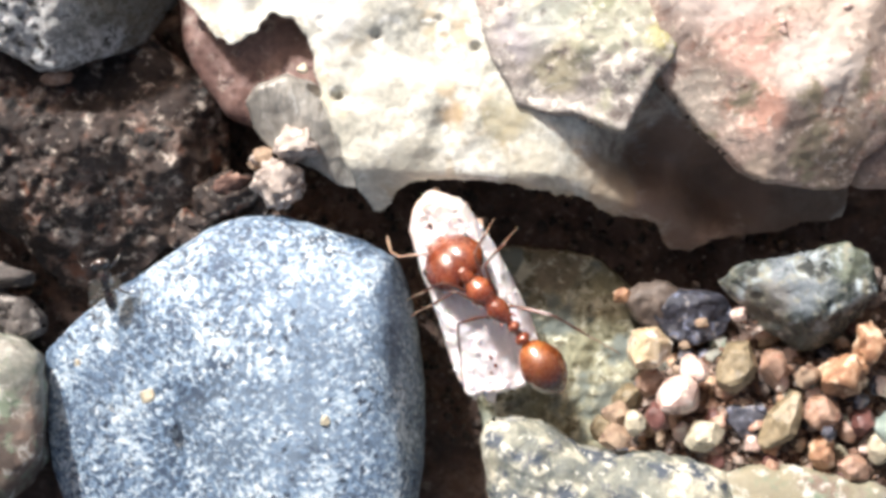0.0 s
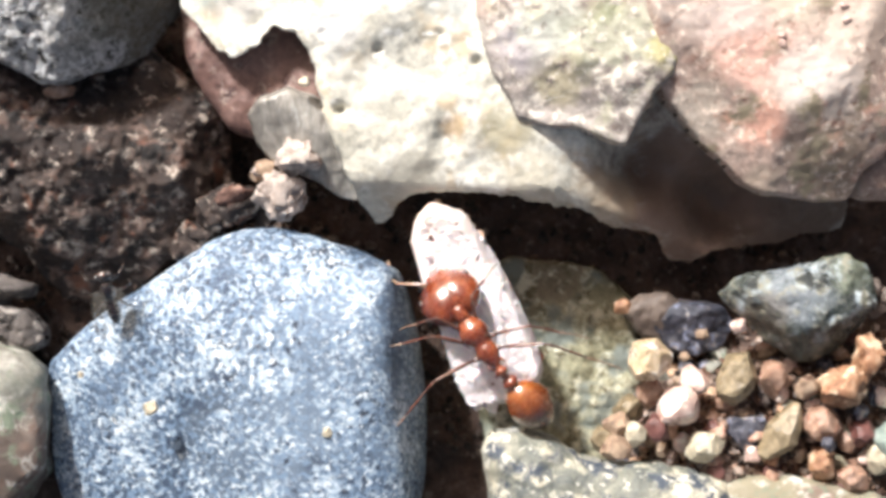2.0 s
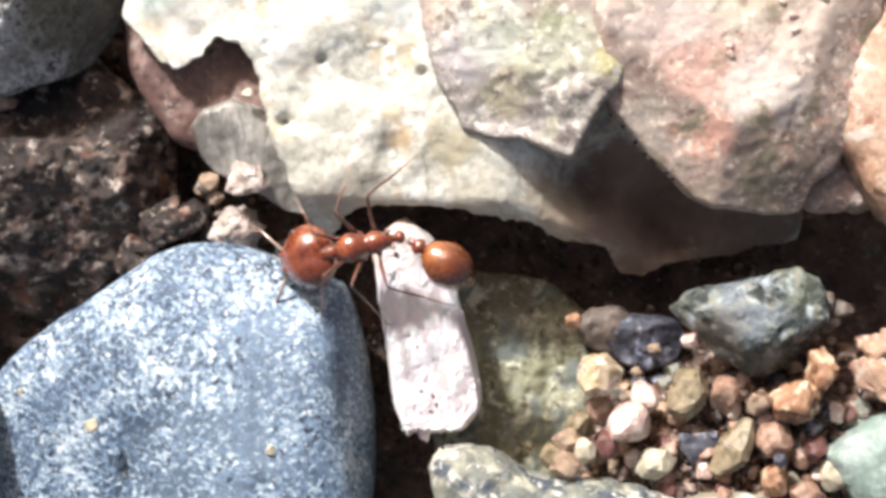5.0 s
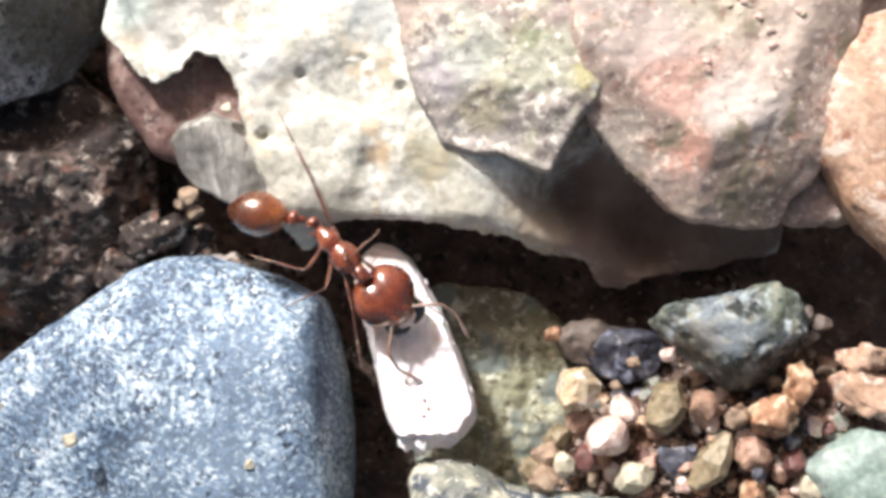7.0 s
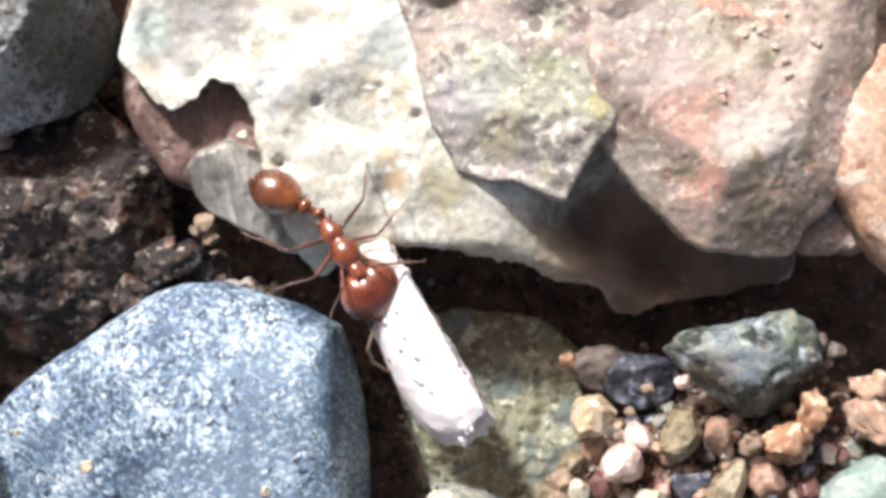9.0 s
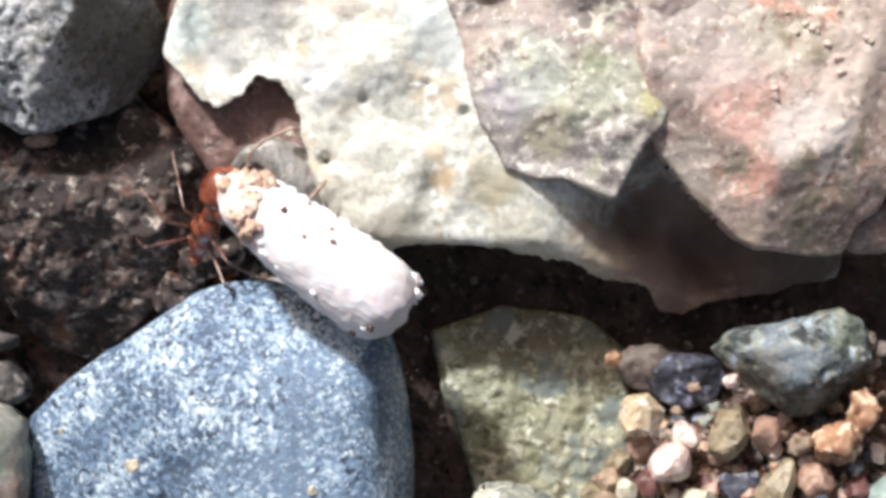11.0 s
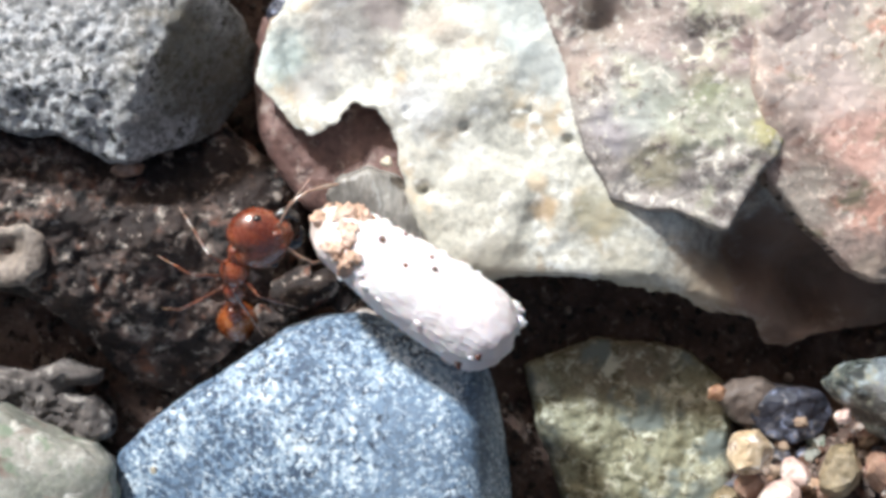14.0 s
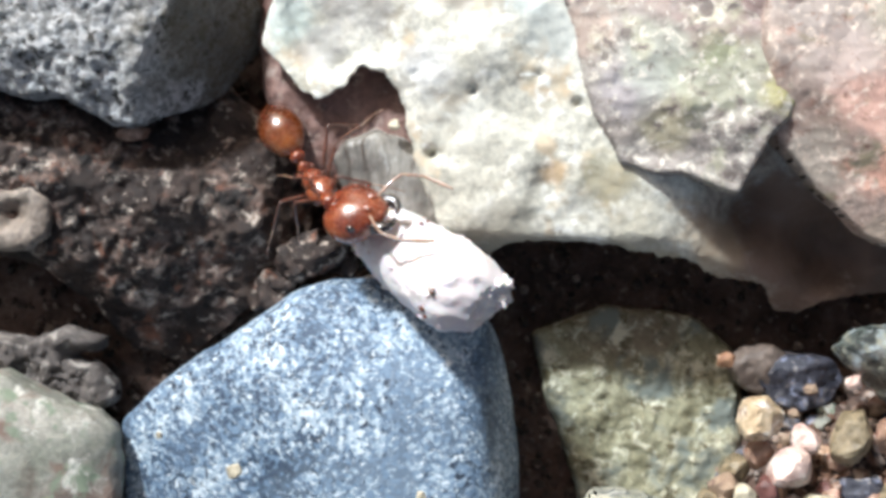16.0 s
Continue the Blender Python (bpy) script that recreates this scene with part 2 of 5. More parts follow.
def part(name, bm, mat, parent, label="", smooth=True):
    """One bmesh, in millimetres, as one mesh object under a thing or part."""
    bmesh.ops.scale(bm, vec=(MM, MM, MM), verts=bm.verts)
    me = bpy.data.meshes.new(name)
    bm.to_mesh(me)
    bm.free()
    me.materials.append(mat)
    if smooth:
        me.polygons.foreach_set("use_smooth", [True] * len(me.polygons))
    ob = new(name, me)
    ob.parent = parent
    if label:
        ob["label"] = label
    return ob


BALLS = {}


def ball(level):
    if level not in BALLS:
        bm = bmesh.new()
        bmesh.ops.create_icosphere(bm, subdivisions=level, radius=1)
        BALLS[level] = (np.array([v.co[:] for v in bm.verts]), [[v.index for v in f.verts] for f in bm.faces])
        bm.free()
    return BALLS[level]


def plan_radius(corners, angle, soft):
    """How far a rounded plan polygon reaches from its middle, by angle."""
    c = np.array(corners)
    s = c
    e = np.roll(s, -1, 0) - s
    table = np.zeros(720)
    for k in range(720):
        a = k * math.pi / 360
        d = np.array([math.cos(a), math.sin(a)])
        den = d[0] * e[:, 1] - d[1] * e[:, 0]
        den[abs(den) < 1e-9] = 1e-9
        r = (s[:, 0] * e[:, 1] - s[:, 1] * e[:, 0]) / den
        w = (s[:, 0] * d[1] - s[:, 1] * d[0]) / den
        ok = (w >= -1e-6) & (w <= 1 + 1e-6) & (r > 0)
        table[k] = r[ok].max() if ok.any() else abs(s).max()
    k = np.exp(-np.linspace(-2, 2, 2 * soft + 1) ** 2)
    table = np.convolve(np.concatenate([table[-soft:], table, table[:soft]]), k / k.sum(), "valid")
    return np.interp((angle % (2 * math.pi)) / (2 * math.pi) * 720, np.arange(721), np.append(table, table[0]))


def rock(name, mat, corners, rim, top, foot, label, category="stone", cuts=(), lumps=(), level=6, soft=5, box=(0.7, 0.75), rough=(0.12, 0.5), pits=0.0, grain=0.05, seed=0, group="", middle=None, keen=0.06, smooth=True):
    """A stone over a plan polygon: rim, top and foot are heights; cuts are planes (x, y, z, azimuth, tilt) that shave it;
    lumps (x, y, radius, rise) swell or hollow its upper side; rough is (depth, waves a mm) of its uneven skin."""
    c = np.array(corners, float)
    x, y = c[:, 0], c[:, 1]
    x1, y1 = np.roll(x, -1), np.roll(y, -1)
    area = (x * y1 - x1 * y).sum() / 2
    mid = np.array(middle) if middle else np.array([((x + x1) * (x * y1 - x1 * y)).sum(), ((y + y1) * (x * y1 - x1 * y)).sum()]) / (6 * area)
    d, faces = ball(level)
    ang, sn = np.arctan2(d[:, 1], d[:, 0]), np.clip(d[:, 2], -1, 1)
    cs = np.sqrt(1 - sn**2)
    reach = plan_radius(c - mid, ang, soft) * cs ** box[0]
    p = np.stack([reach * np.cos(ang), reach * np.sin(ang), np.sign(sn) * abs(sn) ** box[1] * np.where(sn > 0, top - rim, rim - foot)], 1)
    for qx, qy, qz, az, tilt in cuts:
        nrm = np.array([math.sin(radians(tilt)) * math.cos(radians(az)), math.sin(radians(tilt)) * math.sin(radians(az)), math.cos(radians(tilt))])
        s = (p - np.array([qx - mid[0], qy - mid[1], qz - rim])) @ nrm
        k = keen
        p -= (k * np.logaddexp(0, s / k))[:, None] * nrm
    up = np.clip(d[:, 2] * 4, 0, 1)
    for qx, qy, r, rise in lumps:
        q = ((p[:, 0] - qx + mid[0]) ** 2 + (p[:, 1] - qy + mid[1]) ** 2) / r**2
        p[:, 2] += rise * np.exp(-q * 2) * up
    out = p / np.maximum(np.linalg.norm(p, axis=1), 1e-6)[:, None]
    off = Vector((seed * 7.3 + mid[0], seed * 3.1 + mid[1], seed * 1.7))
    depth, freq = rough
    shift = np.zeros(len(p))
    for i, q in enumerate(p):
        v = Vector(q)
        h = depth * noise.fractal(v * freq + off, 0.8, 2.1, 5) + grain * noise.noise(v * 5.0 + off) + 0.5 * grain * noise.noise(v * 12.0 + off)
        if pits:
            h -= pits * max(0.0, 0.45 - noise.voronoi(v * 1.6 + off)[0][0]) + 0.5 * pits * noise.turbulence(v * 2.2 + off, 3, True)
        shift[i] = h
    p = p + out * shift[:, None]
    ob = mesh_from(name, (p * MM).tolist(), faces, mat, smooth=smooth)
    ob.location = (mid[0] * MM, mid[1] * MM, rim * MM)
    return tagged(ob, label, category, group)


def slab(name, mat, corners, rim, top, foot, label, category="stone", cuts=(), lumps=(), plates=(), lean=(0, 0), octaves=5, keen=0.05, edge=(1.2, 2.5), step=0.085, rough=(0.12, 0.5), ragged=0.10, pits=0.0, grain=0.04, seed=0, rnd=0.25):
    """A stone of any plan: a domed upper and lower side that meet along the rim; edge is how far the two round off inwards."""
    c = np.array(corners, float)
    lo, hi = c.min(0) - 4 * step, c.max(0) + 4 * step
    nx, ny = int((hi[0] - lo[0]) / step) + 1, int((hi[1] - lo[1]) / step) + 1
    gx, gy = np.meshgrid(lo[0] + step * np.arange(nx), lo[1] + step * np.arange(ny))
    best, inside = np.full(gx.shape, 1e9), np.zeros(gx.shape, bool)
    for (ax, ay), (bx, by) in zip(c, np.roll(c, -1, 0)):
        ex, ey = bx - ax, by - ay
        w = np.clip(((gx - ax) * ex + (gy - ay) * ey) / (ex * ex + ey * ey), 0, 1)
        best = np.minimum(best, np.hypot(gx - ax - w * ex, gy - ay - w * ey))
        inside ^= ((ay > gy) != (by > gy)) & (gx < ex * (gy - ay) / (ey if abs(ey) > 1e-9 else 1e-9) + ax)
    sd = np.where(inside, best, -best)
    k = int(rnd / step)
    if k > 0:
        ker = np.exp(-np.linspace(-2, 2, 2 * k + 1) ** 2)
        ker /= ker.sum()
        sd = np.apply_along_axis(lambda r: np.convolve(np.pad(r, k, "edge"), ker, "valid"), 0, sd)
        sd = np.apply_along_axis(lambda r: np.convolve(np.pad(r, k, "edge"), ker, "valid"), 1, sd)
    if ragged:
        rag = np.array([noise.fractal(Vector((x * 0.9 + seed, y * 0.9, seed)), 0.7, 2.1, 4) for x, y in zip(gx.ravel(), gy.ravel())]).reshape(gx.shape)
        sd = sd + ragged * rag
    dy, dx = np.gradient(sd, step)
    size = np.maximum(np.hypot(dx, dy), 0.3)
    dx, dy = dx / size, dy / size
    keep = sd > -step * 1.1
    rimv = keep & (sd <= 0.15 * step)
    px, py = np.where(rimv, gx - dx * sd / size, gx), np.where(rimv, gy - dy * sd / size, gy)
    px, py = px.ravel(), py.ravel()
    depth = np.maximum(sd, 0).ravel()
    dome = lambda w: np.sqrt(np.clip(1 - (1 - np.clip(depth / w, 0, 1)) ** 2, 0, 1))
    zt, zb = rim + (top - rim) * dome(edge[0]), rim - (rim - foot) * dome(edge[1])
    for qx, qy, qz, az, tilt in cuts:
        t = math.tan(radians(tilt))
        plane = qz - t * (math.cos(radians(az)) * (px - qx) + math.sin(radians(az)) * (py - qy))
        zt = -keen * np.logaddexp(-zt / keen, -plane / keen)
    fade = np.clip(depth / 0.5, 0, 1)
    for qx, qy, r, rise in lumps:
        zt = zt + rise * np.exp(-2 * ((px - qx) ** 2 + (py - qy) ** 2) / r**2) * fade
    for qx, qy, r, rise, az, tilt in plates:
        slope = math.tan(radians(tilt)) * (math.cos(radians(az)) * (px - qx) + math.sin(radians(az)) * (py - qy))
        wob = np.array([0.22 * noise.noise(Vector((x * 0.7, y * 0.7, 4.0 + seed))) for x, y in zip(px, py)])
        zt = zt + (rise - slope) / (1 + np.exp((np.hypot(px - qx, py - qy) / r + wob - 1) * r / 0.15)) * fade
    amp, freq = rough
    verts, index_t, index_b = [], -np.ones(gx.size, int), -np.ones(gx.size, int)
    kf, rf = keep.ravel(), rimv.ravel()
    for i in np.nonzero(kf)[0]:
        v = Vector((px[i], py[i], seed * 2.7))
        h = amp * noise.fractal(v * freq, 0.8, 2.1, octaves) + grain * noise.noise(v * 5) + 0.5 * grain * noise.noise(v * 11)
        if pits:
            h -= pits * max(0.0, 0.5 - noise.voronoi(v * 1.5)[0][0]) + 0.6 * pits * noise.turbulence(v * 2.0, 3, True)
        index_t[i] = index_b[i] = len(verts)
        if rf[i]:
            verts.append((px[i], py[i], zt[i] + 0.4 * h))
        else:
            verts.append((px[i], py[i], zt[i] + h * (0.4 + 0.6 * fade[i])))
            index_b[i] = len(verts)
            verts.append((px[i], py[i], min(zb[i] + 0.5 * h, zt[i] + h * (0.4 + 0.6 * fade[i]) - 0.04)))
    faces = []
    for j in range(ny - 1):
        for i in range(nx - 1):
            q = (j * nx + i, j * nx + i + 1, (j + 1) * nx + i + 1, (j + 1) * nx + i)
            if all(kf[a] for a in q):
                faces.append([index_t[a] for a in q])
                if not all(rf[a] for a in q):
                    faces.append([index_b[a] for a in reversed(q)])
    mid = np.array([*c.mean(0), rim])
    verts = np.array(verts)
    verts[:, 2] += lean[0] * (verts[:, 0] - mid[0]) + lean[1] * (verts[:, 1] - mid[1])
    ob = mesh_from(name, ((np.array(verts) - mid) * MM).tolist(), faces, mat)
    ob.location = mid * MM
    return tagged(ob, label, category)


def top_of(ob, x, y):
    """The height of a stone's upper side over a plan point, in millimetres."""
    me, at = ob.data, ob.location
    tree = BVHTree.FromPolygons([v.co[:] for v in me.vertices], [p.vertices[:] for p in me.polygons])
    hit = tree.ray_cast(Vector((x * MM - at.x, y * MM - at.y, 1.0)), Vector((0, 0, -1)))[0]
    return (hit.z + at.z) / MM if hit else 0.0


# ---- ground ----
def ground_height(x, y):
    pile = max(0.0, 1 - ((x - 11.3) / 6.6) ** 2 - ((y + 6.0) / 4.5) ** 2)
    return -5.2 + 4.0 * min(1.0, pile * 1.5) + 0.25 * noise.fractal(Vector((x, y, 0)) * 0.8, 0.8, 2, 4)


def ground():
    axis = [-3e6, -3e5, -3e4, -3000, -300, -80, -40] + [k * 0.22 for k in range(-110, 111)] + [40, 80, 300, 3000, 3e4, 3e5, 3e6]
    k = len(axis)
    verts = [(x * MM, y * MM, (ground_height(x, y) if abs(x) < 30 and abs(y) < 30 else -5.2) * MM) for y in axis for x in axis]
    faces = [(j * k + i, j * k + i + 1, (j + 1) * k + i + 1, (j + 1) * k + i) for j in range(k - 1) for i in range(k - 1)]
    return tagged(mesh_from("ground", verts, faces, SOIL), "dark damp soil between the stones", "soil", kind="structure")


ground()

# ---- the large stones ----
rock("blue_grey_stone", BLUE, [(-11.86, -3.01), (-10.88, -2.11), (-9.40, -1.08), (-7.93, -0.15), (-6.78, 0.64), (-5.80, 0.98), (-4.65, 1.02), (-3.67, 0.75), (-2.36, 0.31), (-1.29, -0.26), (-0.76, -1.29), (-0.38, -2.60), (-0.20, -4.08), (-0.27, -5.88), (-0.86, -8.34), (-2.36, -10.14), (-5.47, -10.80), (-8.91, -10.30), (-11.04, -8.83), (-11.83, -6.70), (-11.94, -4.57)], -1.44, 0.48, -5.44,
     "blue-grey basalt pebble with pale mineral speckles, wedged in gravel", cuts=[(-1.40, -2.54, -0.48, 6, 70), (-8.54, -1.26, -0.45, 158, 26), (-6.14, -4.46, 0.22, 208, 25), (-4.86, -0.14, -0.32, 80, 30)], rough=(0.10, 0.35), grain=0.02, box=(0.6, 0.8), keen=0.28, seed=1)
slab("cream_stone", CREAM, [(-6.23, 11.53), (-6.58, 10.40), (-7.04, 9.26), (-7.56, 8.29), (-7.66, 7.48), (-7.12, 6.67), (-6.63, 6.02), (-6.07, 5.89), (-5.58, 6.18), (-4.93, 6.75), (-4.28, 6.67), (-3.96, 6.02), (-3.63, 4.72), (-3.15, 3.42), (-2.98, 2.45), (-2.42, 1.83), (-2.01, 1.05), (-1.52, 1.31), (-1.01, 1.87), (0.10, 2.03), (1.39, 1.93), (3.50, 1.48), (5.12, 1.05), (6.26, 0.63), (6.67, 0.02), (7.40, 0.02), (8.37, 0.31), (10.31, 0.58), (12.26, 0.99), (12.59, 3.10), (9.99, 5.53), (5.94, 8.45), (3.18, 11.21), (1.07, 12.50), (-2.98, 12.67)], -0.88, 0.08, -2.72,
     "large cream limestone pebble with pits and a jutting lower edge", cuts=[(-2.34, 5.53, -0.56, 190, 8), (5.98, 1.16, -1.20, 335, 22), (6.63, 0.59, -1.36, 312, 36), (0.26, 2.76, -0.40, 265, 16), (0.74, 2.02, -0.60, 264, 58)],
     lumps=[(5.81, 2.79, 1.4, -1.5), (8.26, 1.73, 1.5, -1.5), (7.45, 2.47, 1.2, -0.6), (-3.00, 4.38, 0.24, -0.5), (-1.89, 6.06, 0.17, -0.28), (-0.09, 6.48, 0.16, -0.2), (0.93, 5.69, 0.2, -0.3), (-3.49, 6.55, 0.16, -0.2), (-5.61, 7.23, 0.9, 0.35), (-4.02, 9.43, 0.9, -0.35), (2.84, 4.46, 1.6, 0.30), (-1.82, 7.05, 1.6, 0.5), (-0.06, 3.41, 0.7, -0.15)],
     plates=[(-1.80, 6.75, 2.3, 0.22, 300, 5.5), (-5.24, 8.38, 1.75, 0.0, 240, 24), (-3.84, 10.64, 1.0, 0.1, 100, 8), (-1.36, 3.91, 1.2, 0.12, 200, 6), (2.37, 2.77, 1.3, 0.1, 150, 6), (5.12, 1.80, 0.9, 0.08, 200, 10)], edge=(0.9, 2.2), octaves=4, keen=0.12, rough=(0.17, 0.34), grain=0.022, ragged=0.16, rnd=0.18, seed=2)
slab("reddish_brown_stone", RUSSET, [(-7.66, 9.47), (-7.96, 7.78), (-7.75, 6.01), (-7.19, 4.91), (-6.48, 3.95), (-5.64, 3.64), (-4.12, 3.39), (-2.77, 4.40), (-2.43, 6.77), (-3.78, 8.79)], -2.64, -1.86, -4.80,
     "smooth reddish-brown stone under the cream one", rough=(0.12, 0.4), grain=0.02, ragged=0.05, seed=21)
slab("quartz_pebble", QUARTZ, [(-5.80, 4.30), (-5.42, 4.79), (-4.59, 5.15), (-3.69, 4.79), (-2.86, 3.97), (-2.21, 2.49), (-2.50, 1.75), (-3.03, 1.83), (-3.69, 2.32), (-4.35, 2.60), (-5.01, 2.95), (-5.53, 3.44)], -1.52, -0.64, -3.20,
     "grey translucent quartz pebble with straight cracks", cuts=[(-4.64, 3.93, -0.99, 235, 26), (-3.98, 4.42, -0.93, 40, 18), (-3.66, 3.45, -0.96, 320, 22)], edge=(0.5, 1.0), rough=(0.08, 0.7), grain=0.02, ragged=0.06, step=0.06, seed=22)
slab("grey_lichen_stone", GREYGREEN, [(0.09, 9.68), (0.72, 7.81), (1.03, 6.10), (1.57, 4.93), (2.04, 4.10), (2.90, 3.82), (3.60, 3.71), (4.30, 3.41), (5.05, 3.27), (5.47, 3.91), (5.83, 4.66), (6.33, 5.13), (6.52, 5.75), (7.19, 6.17), (8.51, 7.81), (8.36, 10.93), (4.15, 12.80), (1.03, 12.18)], 0.48, 1.44, -1.28,
     "grey stone with a pointed tip and yellow-green lichen stains", plates=[(4.16, 6.57, 2.0, 0.08, 110, 4), (0.57, 9.90, 1.5, 0.35, 230, 14), (5.08, 9.72, 1.6, 0.2, 110, 6)], cuts=[(2.74, 4.54, 1.15, 215, 9), (7.26, 7.50, 0.74, 350, 32), (4.30, 4.07, 1.15, 270, 4)],
     lumps=[(1.99, 8.84, 1.1, -0.45), (4.32, 8.37, 0.8, -0.35), (3.68, 5.63, 0.7, 0.3)], lean=(0.34, 0.0), edge=(0.22, 2.0), keen=0.12, octaves=4, rough=(0.26, 0.4), grain=0.04, seed=3)
PINK_STONE = slab("pink_stone", PINK, [(6.01, 4.56), (7.11, 3.30), (8.29, 2.18), (8.85, 1.83), (10.35, 1.64), (11.37, 1.75), (11.69, 2.46), (12.24, 2.85), (13.18, 4.75), (13.50, 6.95), (13.81, 11.69), (11.29, 13.58), (7.35, 13.58), (5.46, 10.90), (5.46, 6.95)], 0.67, 2.32, -2.40,
     "smooth pinkish stone with rust-red blotches beside the grey one", cuts=[(9.07, 3.35, 1.95, 293, 32), (9.07, 3.35, 1.95, 230, 33), (11.77, 4.12, 1.85, 345, 28), (9.5, 7.0, 2.25, 95, 5)], edge=(0.4, 2.5), keen=0.06, octaves=4, rough=(0.16, 0.4), grain=0.025, ragged=0.05, seed=4)
slab("brown_wedge_stone", PINK, [(11.29, 2.32), (12.09, 3.27), (12.57, 3.75), (13.36, 2.63), (13.83, 1.91), (13.20, 1.71), (11.77, 1.76)], -0.32, 0.32, -2.40,
     "small brownish stone wedged between two larger ones", edge=(0.5, 1.0), rough=(0.1, 0.6), step=0.06, seed=23)
rock("orange_stone", ORANGE, [(14.82, 7.72), (13.73, 7.41), (12.95, 6.80), (12.48, 6.02), (12.17, 5.01), (12.13, 3.93), (12.70, 3.23), (13.24, 2.22), (13.94, 1.28), (15.10, 0.27), (17.27, -0.05), (18.67, 2.12), (18.38, 5.53), (16.68, 7.40)], 0.96, 1.92, -2.40,
     "orange sunlit stone with a rough grainy skin", level=5, rough=(0.2, 0.6), seed=5)
slab("dark_brown_rock", BROWN, [(-22.09, 5.96), (-18.51, 7.07), (-15.27, 6.73), (-12.03, 7.03), (-8.78, 6.53), (-7.17, 5.05), (-6.53, 3.91), (-6.62, 2.13), (-7.69, 0.68), (-9.07, -0.53), (-10.46, -1.50), (-11.83, -1.08), (-12.88, 0.22), (-14.33, 1.37), (-16.28, 1.71), (-20.17, 1.24)], -3.04, -1.52, -5.44,
     "dark brown porous rock in the shade of other stones", cuts=[(-10.35, 2.42, -1.79, 272, 36), (-10.5, 4.1, -1.85, 78, 32), (-7.7, 2.8, -1.9, 0, 58)], edge=(1.5, 2.0), keen=0.3, rough=(0.42, 0.55), pits=0.24, grain=0.07, step=0.075, seed=6)
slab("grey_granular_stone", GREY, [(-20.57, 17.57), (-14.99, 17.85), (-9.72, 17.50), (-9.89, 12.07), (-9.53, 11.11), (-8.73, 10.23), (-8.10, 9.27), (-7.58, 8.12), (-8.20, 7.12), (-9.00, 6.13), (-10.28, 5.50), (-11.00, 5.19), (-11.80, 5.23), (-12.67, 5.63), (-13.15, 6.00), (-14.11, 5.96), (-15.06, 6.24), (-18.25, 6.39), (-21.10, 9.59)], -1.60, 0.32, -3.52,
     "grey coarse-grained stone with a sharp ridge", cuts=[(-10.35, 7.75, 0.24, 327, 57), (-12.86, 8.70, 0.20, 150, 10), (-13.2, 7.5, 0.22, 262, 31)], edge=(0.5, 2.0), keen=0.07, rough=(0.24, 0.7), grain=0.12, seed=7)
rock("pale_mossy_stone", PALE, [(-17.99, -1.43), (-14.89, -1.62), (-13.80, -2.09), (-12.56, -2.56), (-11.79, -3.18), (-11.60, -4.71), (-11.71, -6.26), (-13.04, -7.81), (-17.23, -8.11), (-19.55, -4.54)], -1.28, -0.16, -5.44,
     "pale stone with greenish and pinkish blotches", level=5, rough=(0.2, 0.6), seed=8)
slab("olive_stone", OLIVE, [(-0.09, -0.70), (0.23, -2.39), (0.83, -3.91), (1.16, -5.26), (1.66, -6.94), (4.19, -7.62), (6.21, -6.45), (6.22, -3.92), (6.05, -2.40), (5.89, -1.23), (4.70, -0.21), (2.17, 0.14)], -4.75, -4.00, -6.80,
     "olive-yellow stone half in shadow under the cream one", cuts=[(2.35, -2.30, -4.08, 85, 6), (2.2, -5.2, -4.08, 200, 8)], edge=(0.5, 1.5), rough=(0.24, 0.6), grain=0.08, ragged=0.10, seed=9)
slab("speckled_stone", SPECKLED, [(1.07, -5.48), (1.36, -4.99), (2.04, -4.83), (2.93, -4.93), (3.98, -5.61), (4.62, -5.84), (6.40, -5.90), (8.10, -6.32), (8.66, -7.42), (7.53, -9.84), (3.49, -10.65), (1.55, -9.04)], -0.96, 0.32, -5.44,
     "greenish-grey speckled stone with cream patches", edge=(1.6, 2.0), rough=(0.2, 0.6), seed=10)
rock("yellowish_stone", PALE, [(7.96, -6.39), (8.86, -6.18), (9.99, -6.11), (11.29, -6.50), (12.59, -6.71), (14.05, -7.93), (13.23, -10.36), (9.18, -10.36), (7.72, -8.26)], -0.96, 0.00, -5.44,
     "yellowish-grey low stone at the edge of the grains", level=5, rough=(0.16, 0.6), seed=11)
rock("dark_green_stone", DARKGREEN, [(7.97, -0.94), (8.71, -0.46), (10.14, -0.14), (11.42, 0.11), (12.02, -0.10), (12.18, -0.78), (11.97, -1.90), (11.18, -2.77), (10.22, -3.05), (9.34, -2.41), (8.39, -1.50)], -0.16, 0.80, -1.92,
     "dark green glossy stone with pale bluish facets", cuts=[(10.11, -0.78, 0.38, 105, 22), (9.63, -1.65, 0.22, 235, 48), (10.90, -1.81, 0.26, 300, 52), (11.70, -0.78, 0.32, 10, 40), (10.58, -1.18, 0.38, 270, 14)], level=5, rough=(0.22, 0.9), soft=3, keen=0.02, box=(0.5, 0.7), seed=12)
slab("slate_pebble", DARKBLUE, [(6.20, -1.90), (6.60, -1.40), (7.20, -1.15), (8.40, -1.30), (8.78, -1.95), (8.31, -2.72), (7.56, -2.95), (6.60, -2.68)], -3.15, -2.20, -4.65,
     "dark slate pebble with a brown shaded end", cuts=[(6.47, -1.78, -2.4, 250, 22), (7.61, -1.94, -2.37, 330, 24), (6.79, -1.45, -2.37, 95, 20)], edge=(0.35, 0.6), rough=(0.14, 0.9), grain=0.04, step=0.05, keen=0.03, seed=13)
